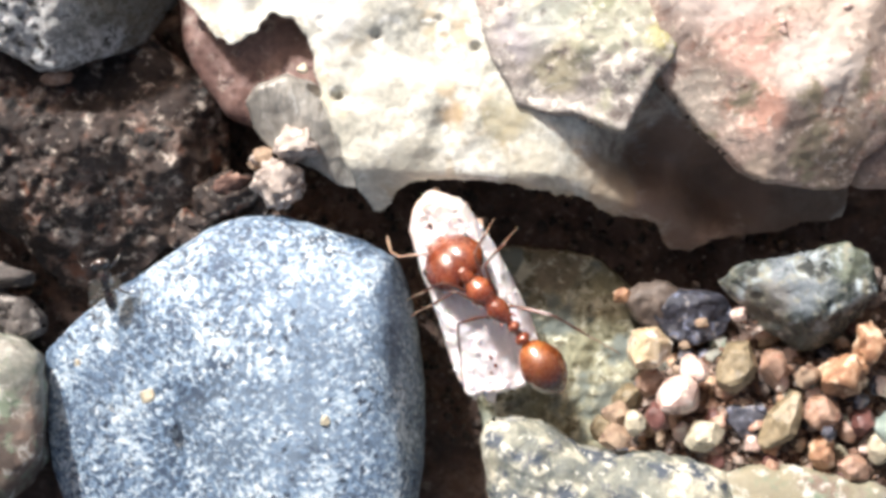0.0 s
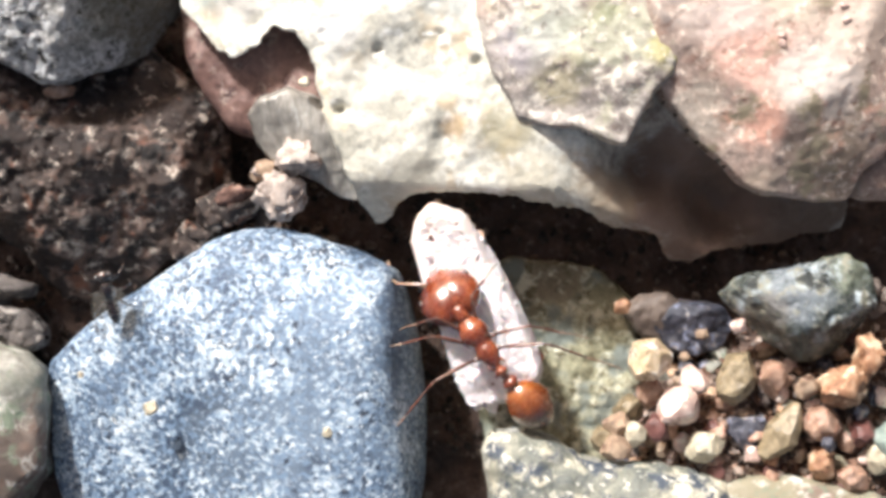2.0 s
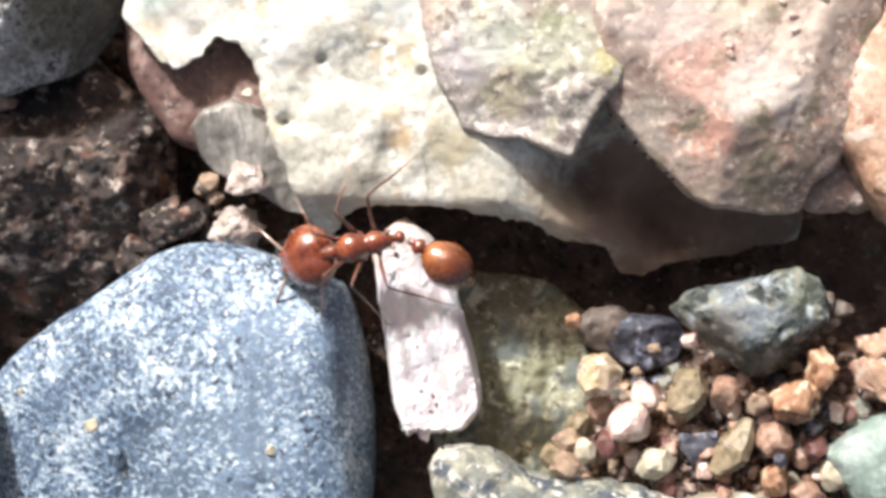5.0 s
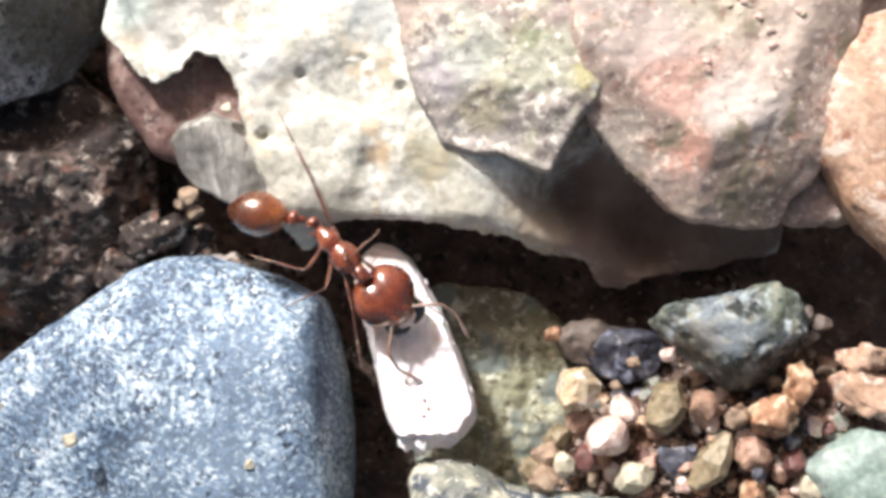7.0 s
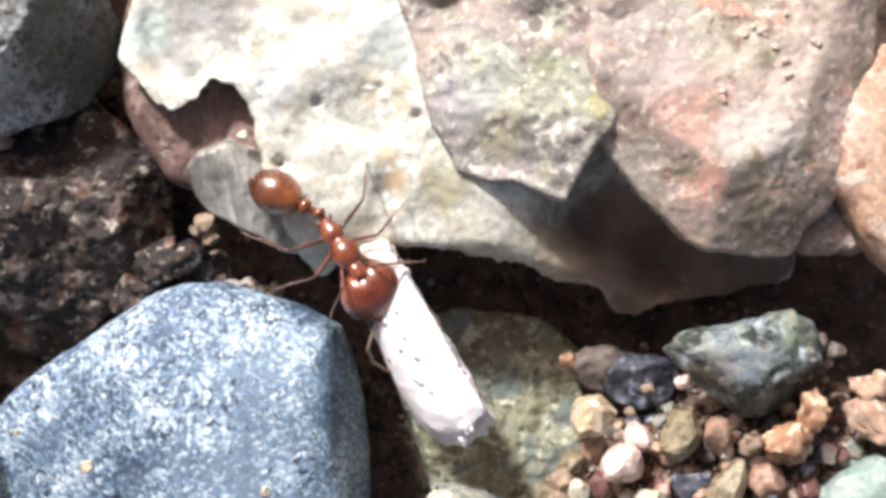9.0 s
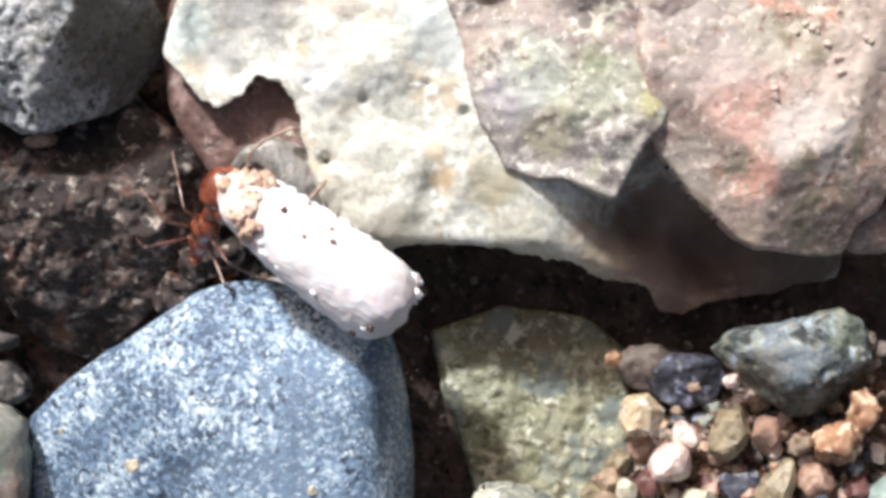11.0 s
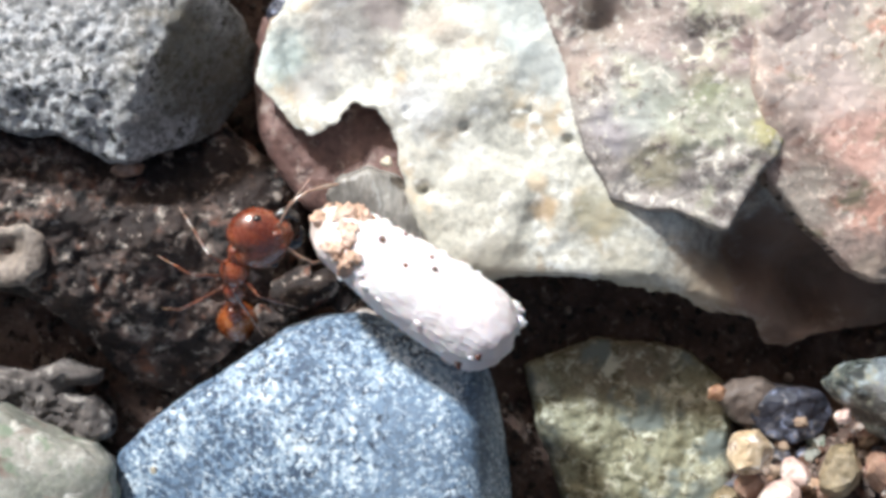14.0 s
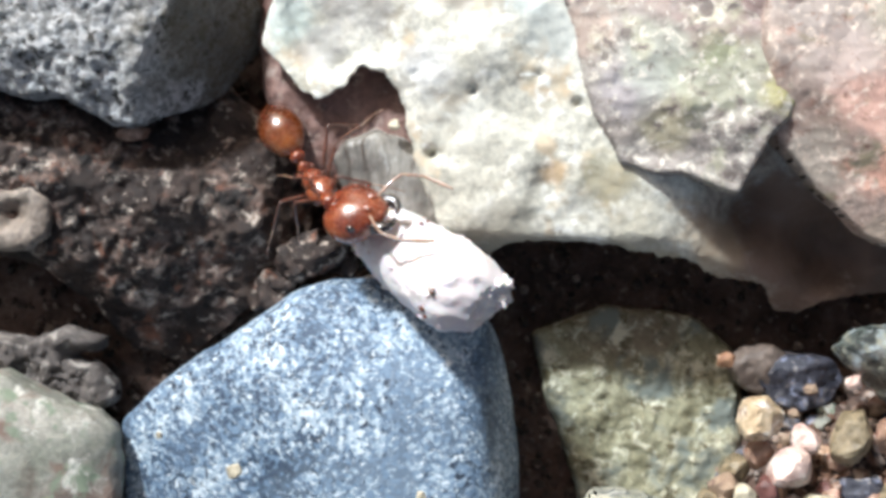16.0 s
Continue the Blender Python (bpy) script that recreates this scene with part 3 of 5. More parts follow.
slab("brown_pebble", PALEBROWN, [(5.30, -1.55), (5.82, -1.02), (6.75, -0.95), (7.35, -1.30), (6.98, -2.02), (6.40, -2.38), (5.70, -2.12)], -3.00, -2.25, -4.65,
     "brownish pebble leaning against dark slate in half shade", cuts=[(6.14, -1.7, -2.42, 260, 26), (6.6, -1.3, -2.40, 30, 24)], edge=(0.35, 0.6), rough=(0.12, 0.9), grain=0.04, step=0.05, keen=0.03, seed=14)


# ---- grains ----
AMBER = stone("amber_grain", (0.42, 0.29, 0.17), (0.62, 0.48, 0.31), (0.76, 0.65, 0.49), 1.3, [((0.26, 0.14, 0.09), 2.2, 0.05), ((0.84, 0.76, 0.66), 3.0, 0.08)], 0.35, 0.3, 4.0, 0.6)
ROSE = stone("rose_quartz_grain", (0.48, 0.30, 0.25), (0.67, 0.49, 0.42), (0.77, 0.66, 0.59), 1.3, [((0.26, 0.14, 0.09), 2.2, 0.05), ((0.84, 0.76, 0.66), 3.0, 0.08)], 0.35, 0.3, 4.0, 0.6)
PEACH = stone("peach_grain", (0.22, 0.12, 0.08), (0.38, 0.24, 0.17), (0.58, 0.42, 0.33), 1.6, [((0.30, 0.12, 0.08), 2.0, 0.06)], 0.4, 0.4, 4.0, 0.6)
MAROON = stone("maroon_grain", (0.08, 0.03, 0.025), (0.16, 0.07, 0.06), (0.28, 0.15, 0.13), 0.8, [], 0.4, 0.4, 4.0)
RUST = stone("rust_orange_grain", (0.20, 0.085, 0.045), (0.37, 0.20, 0.11), (0.58, 0.40, 0.27), 1.2, [((0.70, 0.52, 0.36), 2.2, 0.08)], 0.55, 0.6, 4.0)
TAN = stone("tan_crumbly_grain", (0.25, 0.16, 0.11), (0.40, 0.29, 0.20), (0.58, 0.45, 0.35), 1.0, [((0.16, 0.09, 0.06), 2.2, 0.10)], 0.7, 0.8, 4.0)
IVORY = stone("ivory_grain", (0.40, 0.34, 0.24), (0.56, 0.50, 0.37), (0.70, 0.64, 0.50), 1.3, [((0.30, 0.24, 0.15), 1.6, 0.06)], 0.45, 0.4, 4.0)
CLOD = stone("pale_clod", (0.32, 0.25, 0.21), (0.48, 0.40, 0.35), (0.64, 0.57, 0.51), 1.0, [((0.20, 0.12, 0.09), 2.2, 0.07), ((0.74, 0.68, 0.62), 3.0, 0.06)], 0.6, 0.7, 4.0)
GREYSOIL = stone("grey_soil", (0.04, 0.033, 0.03), (0.10, 0.085, 0.078), (0.20, 0.175, 0.16), 0.9, [((0.34, 0.31, 0.28), 2.2, 0.07)], 0.7, 0.9, 4.0)
FLAKE = stone("beige_shell", (0.17, 0.135, 0.11), (0.27, 0.22, 0.18), (0.38, 0.32, 0.265), 0.9, [((0.10, 0.08, 0.065), 1.6, 0.06)], 0.5, 0.5, 5.0)
REDSOIL = stone("reddish_soil", (0.06, 0.028, 0.02), (0.12, 0.06, 0.045), (0.22, 0.13, 0.10), 1.0, [((0.34, 0.22, 0.17), 2.4, 0.08)], 0.7, 0.9, 4.0)
MINT = stone("pale_green_stone", (0.18, 0.24, 0.20), (0.28, 0.35, 0.31), (0.42, 0.47, 0.43), 0.6, [((0.22, 0.26, 0.24), 2.0, 0.08)], 0.5, 0.4, 5.0)

rng = random.Random(5)


def grain(name, mat, x, y, z, rx, ry, turn, label, group="grains in the gravel", level=4, facets=13, flat=0.8, lumpy=0.03):
    """A small angular grain with its centre at x, y, z, cleaved by facets all round its upper side."""
    lumpy = min(lumpy, 0.3 * min(rx, ry))
    c, s = math.cos(radians(turn)), math.sin(radians(turn))
    ring = []
    for k in range(8):
        a = k * math.pi / 4 + rng.uniform(-0.25, 0.25)
        q = rng.uniform(0.86, 1.26)
        px, py = rx * q * math.cos(a), ry * q * math.sin(a)
        ring.append((x + c * px - s * py, y + s * px + c * py))
    r = min(rx, ry)
    start, cuts = rng.uniform(0, 360), []
    for k in range(facets):
        az, tilt = start + 137.5 * k + rng.uniform(-22, 22), 12 + 74 * ((k + 0.5) / facets) ** 0.7
        n = (math.sin(radians(tilt)) * math.cos(radians(az)), math.sin(radians(tilt)) * math.sin(radians(az)), math.cos(radians(tilt)))
        d = math.hypot(rx * (c * n[0] + s * n[1]), ry * (c * n[1] - s * n[0]), r * flat * n[2]) * rng.uniform(0.54, 0.94)
        cuts.append((x + d * n[0], y + d * n[1], z + d * n[2], az, tilt))
    return rock(name, mat, ring, z, z + r * flat * 1.1, z - r * flat, label, "pebble", cuts=cuts, level=level, soft=8, box=(0.45, 0.55), keen=0.006, rough=(lumpy, 2.4 if facets < 9 else 1.4), grain=0.05 * min(1.0, r / 0.4) if facets < 9 else 0.005, seed=rng.randint(1, 90), group=group, smooth=facets < 9)


GRAINS = [
    ("amber_grain", AMBER, 5.83, -2.90, -0.24, 0.72, 0.62, 15, "golden translucent quartz grain among the gravel"),
    ("rose_grain", ROSE, 6.70, -4.25, -0.40, 0.74, 0.60, 30, "pinkish-white sunlit quartz grain"),
    ("amber_grain", PEACH, 5.98, -3.87, -0.96, 0.46, 0.46, 0, "brownish amber grain in half shade"),
    ("rose_grain", ROSE, 7.26, -3.48, -0.88, 0.48, 0.44, 0, "dull pink grain behind the whiter one"),
    ("olive_grain", MOSS, 8.43, -3.33, -0.40, 0.56, 1.02, -15, "tall olive-amber grain standing on end"),
    ("peach_grain", PEACH, 9.47, -3.37, -0.56, 0.46, 0.60, 10, "rounded peach-coloured grain of quartz"),
    ("maroon_grain", MAROON, 6.16, -4.84, -0.40, 0.38, 0.55, 10, "dark maroon grain leaning on pale ones"),
    ("pale_grain", IVORY, 7.45, -5.34, -0.48, 0.70, 0.46, 15, "pale yellowish grain with flat facets"),
    ("dark_grain", DARKBLUE, 8.72, -4.90, -0.96, 0.62, 0.70, 0, "dark grey grain deep in the gravel"),
    ("olive_grain", MOSS, 9.70, -4.99, -0.40, 0.46, 1.20, -33, "long olive sliver of stone lying aslant"),
    ("peach_grain", PEACH, 10.85, -4.67, -0.32, 0.56, 0.56, 0, "peach-pink rounded grain of quartz"),
    ("maroon_grain", MAROON, 12.04, -4.95, -0.48, 0.42, 0.48, 20, "brownish-pink grain beside the peach one"),
    ("peach_grain", RUST, 10.92, -5.82, -0.48, 0.46, 0.58, 15, "orange-pink grain with rusty stains"),
    ("rose_grain", PEACH, 11.79, -6.30, -0.48, 0.58, 0.50, 0, "reddish-pink crumbly grain of stone"),
    ("orange_grain", RUST, 11.46, -3.63, -0.16, 0.80, 0.56, 20, "bright rusty-orange crumbly lump"),
    ("orange_grain", RUST, 12.13, -2.85, -0.16, 0.46, 0.74, -10, "rusty-orange lump under the dark green stone"),
    ("orange_grain", TAN, 10.44, -3.66, -0.48, 0.42, 0.38, 0, "tan crumbly grain beside an orange lump"),
    ("pale_grain", TAN, 7.10, -2.84, -1.75, 0.20, 0.17, 0, "tiny tan crumb on slate"),
    ("pale_grain", IVORY, 5.56, -4.96, -0.56, 0.32, 0.42, 0, "small pale grain by the speckled stone"),
    ("rose_grain", TAN, 4.93, -5.47, -0.72, 0.48, 0.44, 0, "dusty pinkish grain by the speckled stone"),
    ("olive_grain", MOSS, 5.39, -4.34, -1.36, 0.44, 0.52, 0, "dull olive grain in the shade"),
    ("rose_grain", ROSE, 8.47, -1.85, -0.40, 0.24, 0.22, 0, "tiny pinkish-white grain under the green stone"),
    ("maroon_grain", MAROON, 7.90, -4.96, -1.12, 0.34, 0.34, 0, "small maroon grain in the shade"),
    ("dark_grain", DARKBLUE, 10.91, -5.21, 0.08, 0.24, 0.22, 0, "tiny dark grain lying on peach ones"),
    ("pale_grain", IVORY, 12.60, -5.62, -0.48, 0.50, 0.66, 0, "pale yellow grain at the edge of the gravel"),
    ("maroon_grain", RUST, 5.40, -1.42, -2.60, 0.36, 0.28, 20, "small rusty crumb by the slate pebble"),
    ("tan_grain", TAN, 5.03, -4.80, -1.04, 0.50, 0.44, 10, "brownish grain at the foot of olive stone"),
    ("olive_grain", MOSS, 4.69, -5.23, -1.20, 0.46, 0.40, 40, "dull brown grain by the speckled stone"),
    ("pale_grain", TAN, 7.68, -2.18, -2.10, 0.24, 0.18, 0, "tiny tan crumb stuck on slate"),
    ("rose_grain", PEACH, 8.26, -4.07, -1.12, 0.40, 0.36, 0, "small dull peach grain in the shade"),
    ("brown_grain", PALEBROWN, 12.40, -0.80, -0.95, 0.40, 0.36, 0, "dull brown glassy grain behind the green stone"),
    ("brown_grain", PALEBROWN, 12.92, -1.02, -0.90, 0.34, 0.28, 30, "brownish glassy grain beside the green stone"),
    ("brown_grain", PALEBROWN, 12.52, -1.42, -1.10, 0.46, 0.34, 0, "brownish glassy grain below the others"),
    ("orange_grain", ORANGE, 14.10, -2.05, -0.40, 0.95, 0.50, 8, "pale orange sunlit stone chip"),
    ("orange_grain", ORANGE, 14.15, -3.00, -0.32, 1.05, 0.62, -25, "jagged pale orange chip of stone"),
    ("orange_grain", RUST, 11.46, -3.74, -0.48, 0.56, 0.44, 20, "rusty lump below the green stone"),
    ("maroon_grain", MAROON, 12.03, -5.01, -0.64, 0.40, 0.46, 20, "dark reddish grain in the gravel"),
]
for name, mat, x, y, z, rx, ry, turn, label in GRAINS:
    crumbly = name == "orange_grain"
    grain(name, mat, x, y, z, rx, ry, turn, label, facets=4 if crumbly else 13, lumpy=0.30 if crumbly else 0.03)
rock("pale_green_stone", MINT, [(12.34, -5.08), (13.17, -4.44), (13.97, -3.92), (15.08, -4.21), (16.35, -5.81), (15.07, -7.23), (13.16, -6.59)], -0.48, 0.32, -3.20, "pale green stone at the edge of the gravel", level=5, rough=(0.12, 0.6), seed=31)
slab("grey_flake", FLAKE, [(-16.13, 3.34), (-15.16, 3.52), (-14.20, 3.56), (-13.72, 3.21), (-13.61, 2.68), (-13.73, 2.12), (-14.18, 1.75), (-14.85, 1.75), (-15.82, 1.89)], -1.84, -1.52, -2.16, "thin grey-brown flake of shell with a dark hole", "flake", lumps=[(-14.75, 2.75, 0.45, -0.5)], edge=(0.3, 0.3), rough=(0.05, 0.8), grain=0.02, step=0.05, seed=32)
slab("soil_lump", GREYSOIL, [(-16.43, -0.45), (-14.47, -0.76), (-13.48, -0.35), (-12.37, -0.72), (-12.50, -1.13), (-13.32, -1.25), (-12.42, -1.70), (-12.34, -2.28), (-13.49, -2.76), (-15.46, -2.58)], -3.04, -2.24, -4.80, "dark crumbly soil lump", "soil lump", edge=(0.6, 0.8), rough=(0.3, 0.9), pits=0.4, grain=0.1, step=0.06, seed=33)
slab("soil_lump", GREYSOIL, [(-14.53, -1.24), (-13.19, -1.33), (-12.51, -1.50), (-12.04, -2.00), (-12.01, -2.51), (-12.68, -2.84), (-14.20, -2.67)], -2.72, -2.08, -4.80, "dark crumbly soil lump", "soil lump", edge=(0.6, 0.8), rough=(0.3, 0.9), pits=0.3, grain=0.1, step=0.06, seed=34)
grain("slate_pebble", DARKBLUE, -7.01, 9.52, -2.40, 0.62, 0.55, 30, "small blue-black pebble in a dark gap", "", 4, 4)
grain("tan_crumb", TAN, -7.16, 9.09, -1.84, 0.30, 0.24, 10, "tan crumb of soil beside a dark pebble", "loose crumbs", 3, 3)
grain("pink_pebble", PEACH, -11.42, 5.08, -2.16, 0.46, 0.24, 5, "small pinkish translucent pebble under grey stone", "loose crumbs", 4, 2)
for x, y, z, r, lab in ((-8.28, -4.13, 0.45, 0.23, "tan crumb stuck on the blue-grey stone"), (-3.33, -4.80, 0.42, 0.17, "pale crumb stuck on the blue-grey stone"),
                        (-10.38, -3.22, -0.10, 0.11, "tiny reddish crumb on the blue-grey stone"), (-4.01, 5.17, -0.58, 0.16, "orange crumb on the cream stone")):
    grain("tan_crumb", IVORY, x, y, z, r, r * 0.85, 20, lab, "loose crumbs", 3, 3)
for x, y, z, rx, ry in ((-6.66, 1.60, -2.40, 0.85, 0.6), (-7.30, 0.93, -2.72, 0.7, 0.5), (-6.89, 1.41, -2.24, 0.7, 0.55), (-7.71, 0.57, -2.72, 0.6, 0.6), (-5.30, 1.43, -2.80, 0.7, 0.4), (-6.26, 1.65, -2.24, 0.9, 0.5)):
    grain("soil_crumb", BROWN, x, y, z, rx, ry, 20, "dark brown crumb of damp soil in the crevice", "soil crumbs", 4, 3, 0.8, 0.2)
for x, y, z, rx, ry in ((-5.28, 2.71, -1.52, 0.28, 0.30), (-5.09, 2.25, -1.68, 0.26, 0.22), (-5.50, 2.50, -1.73, 0.2, 0.2)):
    grain("tan_crumb", TAN, x, y, z, rx, ry, 0, "tan crumb of dried soil at the crevice's edge", "loose crumbs", 3, 3)
for dx, dy, z, r in [(rng.uniform(-0.9, 0.9), rng.uniform(-0.5, 0.5), rng.uniform(0, 1), rng.uniform(0.07, 0.15)) for _ in range(16)]:
    grain("tan_crumb", ROSE if r > 0.11 else IVORY, 10.0 + dx * 2.0, 7.4 + dy * 3.0, top_of(PINK_STONE, 10.0 + dx * 2.0, 7.4 + dy * 3.0) + r * 0.2, r, r * 0.8, 0, "tiny rusty crumb of soil on the pink stone", "crumbs on pink stone", 2, 2)

# clods beside the quartz that the ant knocks down
CLODS = []
for x, y, z, rx, ry in ((-4.78, 1.88, -1.36, 0.80, 0.66), (-4.26, 2.98, -0.88, 0.66, 0.52), (-6.20, 1.88, -2.08, 0.50, 0.44), (-5.43, 2.69, -1.52, 0.22, 0.20)):
    CLODS.append(grain("soil_clod", CLOD if x > -6 else REDSOIL, x, y, z, rx, ry, 10, "lumpy pinkish-grey clod of dried soil beside quartz", "soil clods", 5, 2, 0.85, 0.28))


def grit(name, mat, count, place, sizes, label, seed):
    """Uncountable grit: many small angular grains as one mesh."""
    r = random.Random(seed)
    base, tri = ball(1)
    verts, faces = [], []
    for _ in range(count):
        x, y, z = place(r)
        s = r.uniform(*sizes) * r.choice((0.6, 0.8, 1.0))
        turn = Euler((r.uniform(0, 6), r.uniform(0, 6), r.uniform(0, 6))).to_matrix()
        k = len(verts)
        for v in base:
            q = turn @ Vector((v[0] * s, v[1] * s * 0.8, v[2] * s * 0.65)) * r.uniform(0.8, 1.2)
            verts.append(((x + q.x) * MM, (y + q.y) * MM, (z + q.z) * MM))
        faces += [[a + k for a in t] for t in tri]
    return tagged(mesh_from(name, verts, faces, mat, smooth=False), label, "grit", kind="stuff")


def grit_material():
    m, n, l, b = material("mixed_grit")
    geo = n.new("ShaderNodeNewGeometry")
    col = ramp(n, l, geo.outputs["Random Per Island"], [(0.0, (0.04, 0.022, 0.016)), (0.2, (0.13, 0.065, 0.042)), (0.4, (0.24, 0.145, 0.095)), (0.55, (0.08, 0.05, 0.04)), (0.7, (0.32, 0.22, 0.165)), (0.85, (0.07, 0.056, 0.052)), (1.0, (0.42, 0.33, 0.27))])
    l.new(mix(n, l, 1.0, col, ramp(n, l, noise_node(n, l, mm_space(n, l), 5.0), [(0.3, (0.6,)), (0.7, (1.3,))]), "MULTIPLY"), b.inputs["Base Color"])
    b.inputs["Roughness"].default_value = 0.5
    return m


def soil_grit_material():
    m, n, l, b = material("soil_grit")
    geo = n.new("ShaderNodeNewGeometry")
    col = ramp(n, l, geo.outputs["Random Per Island"], [(0.0, (0.02, 0.014, 0.011)), (0.5, (0.06, 0.04, 0.03)), (0.85, (0.12, 0.08, 0.06)), (1.0, (0.28, 0.22, 0.18))])
    l.new(mix(n, l, 1.0, col, ramp(n, l, noise_node(n, l, mm_space(n, l), 5.0), [(0.3, (0.6,)), (0.7, (1.3,))]), "MULTIPLY"), b.inputs["Base Color"])
    b.inputs["Roughness"].default_value = 0.7
    return m


def on_pile(r):
    x, y = r.uniform(4.5, 14.5), r.uniform(-8.5, -2.0)
    return x, y, ground_height(x, y) + r.uniform(-0.05, 0.25)


def in_gaps(r):
    x, y = r.uniform(-20, 12), r.uniform(-6, 11)
    return x, y, ground_height(x, y) + r.uniform(-0.05, 0.15)


SMALL = [grain("small_grain", m, 0, 0, 0, 0.34, 0.28, 0, lab, "small grains of the gravel", 3, 7) for m, lab in ((PEACH, "small peach-coloured grain of the gravel"), (ROSE, "small pinkish grain of the gravel"), (TAN, "small tan crumbly grain of the gravel"), (MAROON, "small dark reddish grain of the gravel"), (RUST, "small rusty grain of the gravel"), (DARKBLUE, "small dark grey grain of the gravel"), (PALE, "small pale grain of the gravel"))]
for k in range(150):
    x, y = rng.uniform(5.0, 13.6), rng.uniform(-8.0, -2.3)
    m = pose(x * MM, y * MM, (ground_height(x, y) + rng.uniform(0.1, 0.4)) * MM, rng.uniform(0, 360), rng.uniform(0, 360), rng.uniform(0, 360))
    if k < len(SMALL):
        SMALL[k].matrix_basis = m
    else:
        copy_thing(SMALL[k % len(SMALL)], m)
grit("gravel_grit", grit_material(), 2600, on_pile, (0.08, 0.26), "mixed rusty and pale grit under the larger grains", 3)
grit("soil_grit", soil_grit_material(), 5000, in_gaps, (0.06, 0.26), "dark soil grit in the gaps between stones", 4)


# ---- the ant, its load and a tiny fly ----
def chitin(name, dark, mid, light, rough=0.24, bands=0.0):
    """Shiny reddish-brown cuticle; bands darkens the gaster's own rear segments."""
    m, n, l, b = material(name)
    vec = mm_space(n, l)
    col = ramp(n, l, noise_node(n, l, vec, 1.6, 4, 0.6), [(0.35, dark), (0.5, mid), (0.66, light)])
    if bands:
        sep = n.new("ShaderNodeSeparateXYZ")
        l.new(vec, sep.inputs[0])
        mp = n.new("ShaderNodeMapRange")
        mp.inputs["From Min"].default_value, mp.inputs["From Max"].default_value = -0.55, 0.65
        l.new(sep.outputs[1], mp.inputs["Value"])
        col = mix(n, l, mp.outputs["Result"], (0.07, 0.018, 0.006), col)
    l.new(col, b.inputs["Base Color"])
    l.new(ramp(n, l, noise_node(n, l, vec, 9.0, 3), [(0.3, (rough - 0.05,)), (0.7, (rough + 0.12,))]), b.inputs["Roughness"])
    b.inputs["Subsurface Weight"].default_value = 0.25
    b.inputs["Subsurface Radius"].default_value = (0.00025, 0.00008, 0.00004)
    b.inputs["Coat Weight"].default_value, b.inputs["Coat Roughness"].default_value = 1.0, 0.12
    b.inputs["Specular IOR Level"].default_value = 0.8
    bp = n.new("ShaderNodeBump")
    bp.inputs["Strength"].default_value, bp.inputs["Distance"].default_value = 0.3, 0.00003
    l.new(noise_node(n, l, vec, 14.0, 4), bp.inputs["Height"])
    l.new(bp.outputs["Normal"], b.inputs["Normal"])
    return m


RED = chitin("red_brown_cuticle", (0.11, 0.020, 0.008), (0.19, 0.039, 0.0125), (0.30, 0.075, 0.022))
GASTER = chitin("amber_brown_cuticle", (0.15, 0.036, 0.008), (0.24, 0.062, 0.012), (0.36, 0.115, 0.024), bands=1.0)
LEGS = chitin("leg_cuticle", (0.06, 0.018, 0.010), (0.11, 0.036, 0.019), (0.19, 0.07, 0.037), 0.3)
PALE_CUTICLE = chitin("pale_tan_cuticle", (0.20, 0.11, 0.07), (0.31, 0.19, 0.13), (0.43, 0.30, 0.22), 0.35)
BLACK = chitin("black_cuticle", (0.012, 0.008, 0.008), (0.02, 0.012, 0.01), (0.035, 0.02, 0.016), 0.2)


def body_form(size, centre=(0, 0, 0), shape=None, level=4):
    """An ovoid of the given half-axes in millimetres, reshaped by shape(x, y, z) on the unit ball."""
    bm = bmesh.new()
    bmesh.ops.create_icosphere(bm, subdivisions=level, radius=1)
    for v in bm.verts:
        q = shape(*v.co) if shape else v.co[:]
        v.co = (centre[0] + q[0] * size[0], centre[1] + q[1] * size[1], centre[2] + q[2] * size[2])
    return bm


def tube(points, radii, seg=10, ring=3):
    """A tapered, round-ended tube through the points, in millimetres."""
    pts, rad = [], []
    for k in range(len(points) - 1):
        for s in range(ring):
            f = s / ring
            pts.append(Vector(points[k]).lerp(Vector(points[k + 1]), f))
            rad.append(radii[k] * (1 - f) + radii[k + 1] * f)
    pts.append(Vector(points[-1]))
    rad.append(radii[-1])
    bm, rings = bmesh.new(), []
    for k, (p, r) in enumerate(zip(pts, rad)):
        d = (pts[min(k + 1, len(pts) - 1)] - pts[max(k - 1, 0)]).normalized()
        side = d.cross(Vector((0.13, 0.21, 0.97))).normalized()
        up = side.cross(d)
        rings.append([bm.verts.new(p + (side * math.cos(a) + up * math.sin(a)) * r) for a in (2 * math.pi * i / seg for i in range(seg))])
    for a, b in zip(rings, rings[1:]):
        for i in range(seg):
            bm.faces.new((a[i], a[(i + 1) % seg], b[(i + 1) % seg], b[i]))
    for r, p, flip in ((rings[0], pts[0], 1), (rings[-1], pts[-1], 0)):
        tip = bm.verts.new(p)
        for i in range(seg):
            bm.faces.new((r[(i + 1) % seg], r[i], tip) if flip else (r[i], r[(i + 1) % seg], tip))
    bmesh.ops.recalc_face_normals(bm, faces=bm.faces)
    return bm


def merge(*bms):
    """Several bmeshes as one."""
    whole = bmesh.new()
    for b in bms:
        me = bpy.data.meshes.new("piece")
        b.to_mesh(me)
        b.free()
        whole.from_mesh(me)
        bpy.data.meshes.remove(me)
    return whole


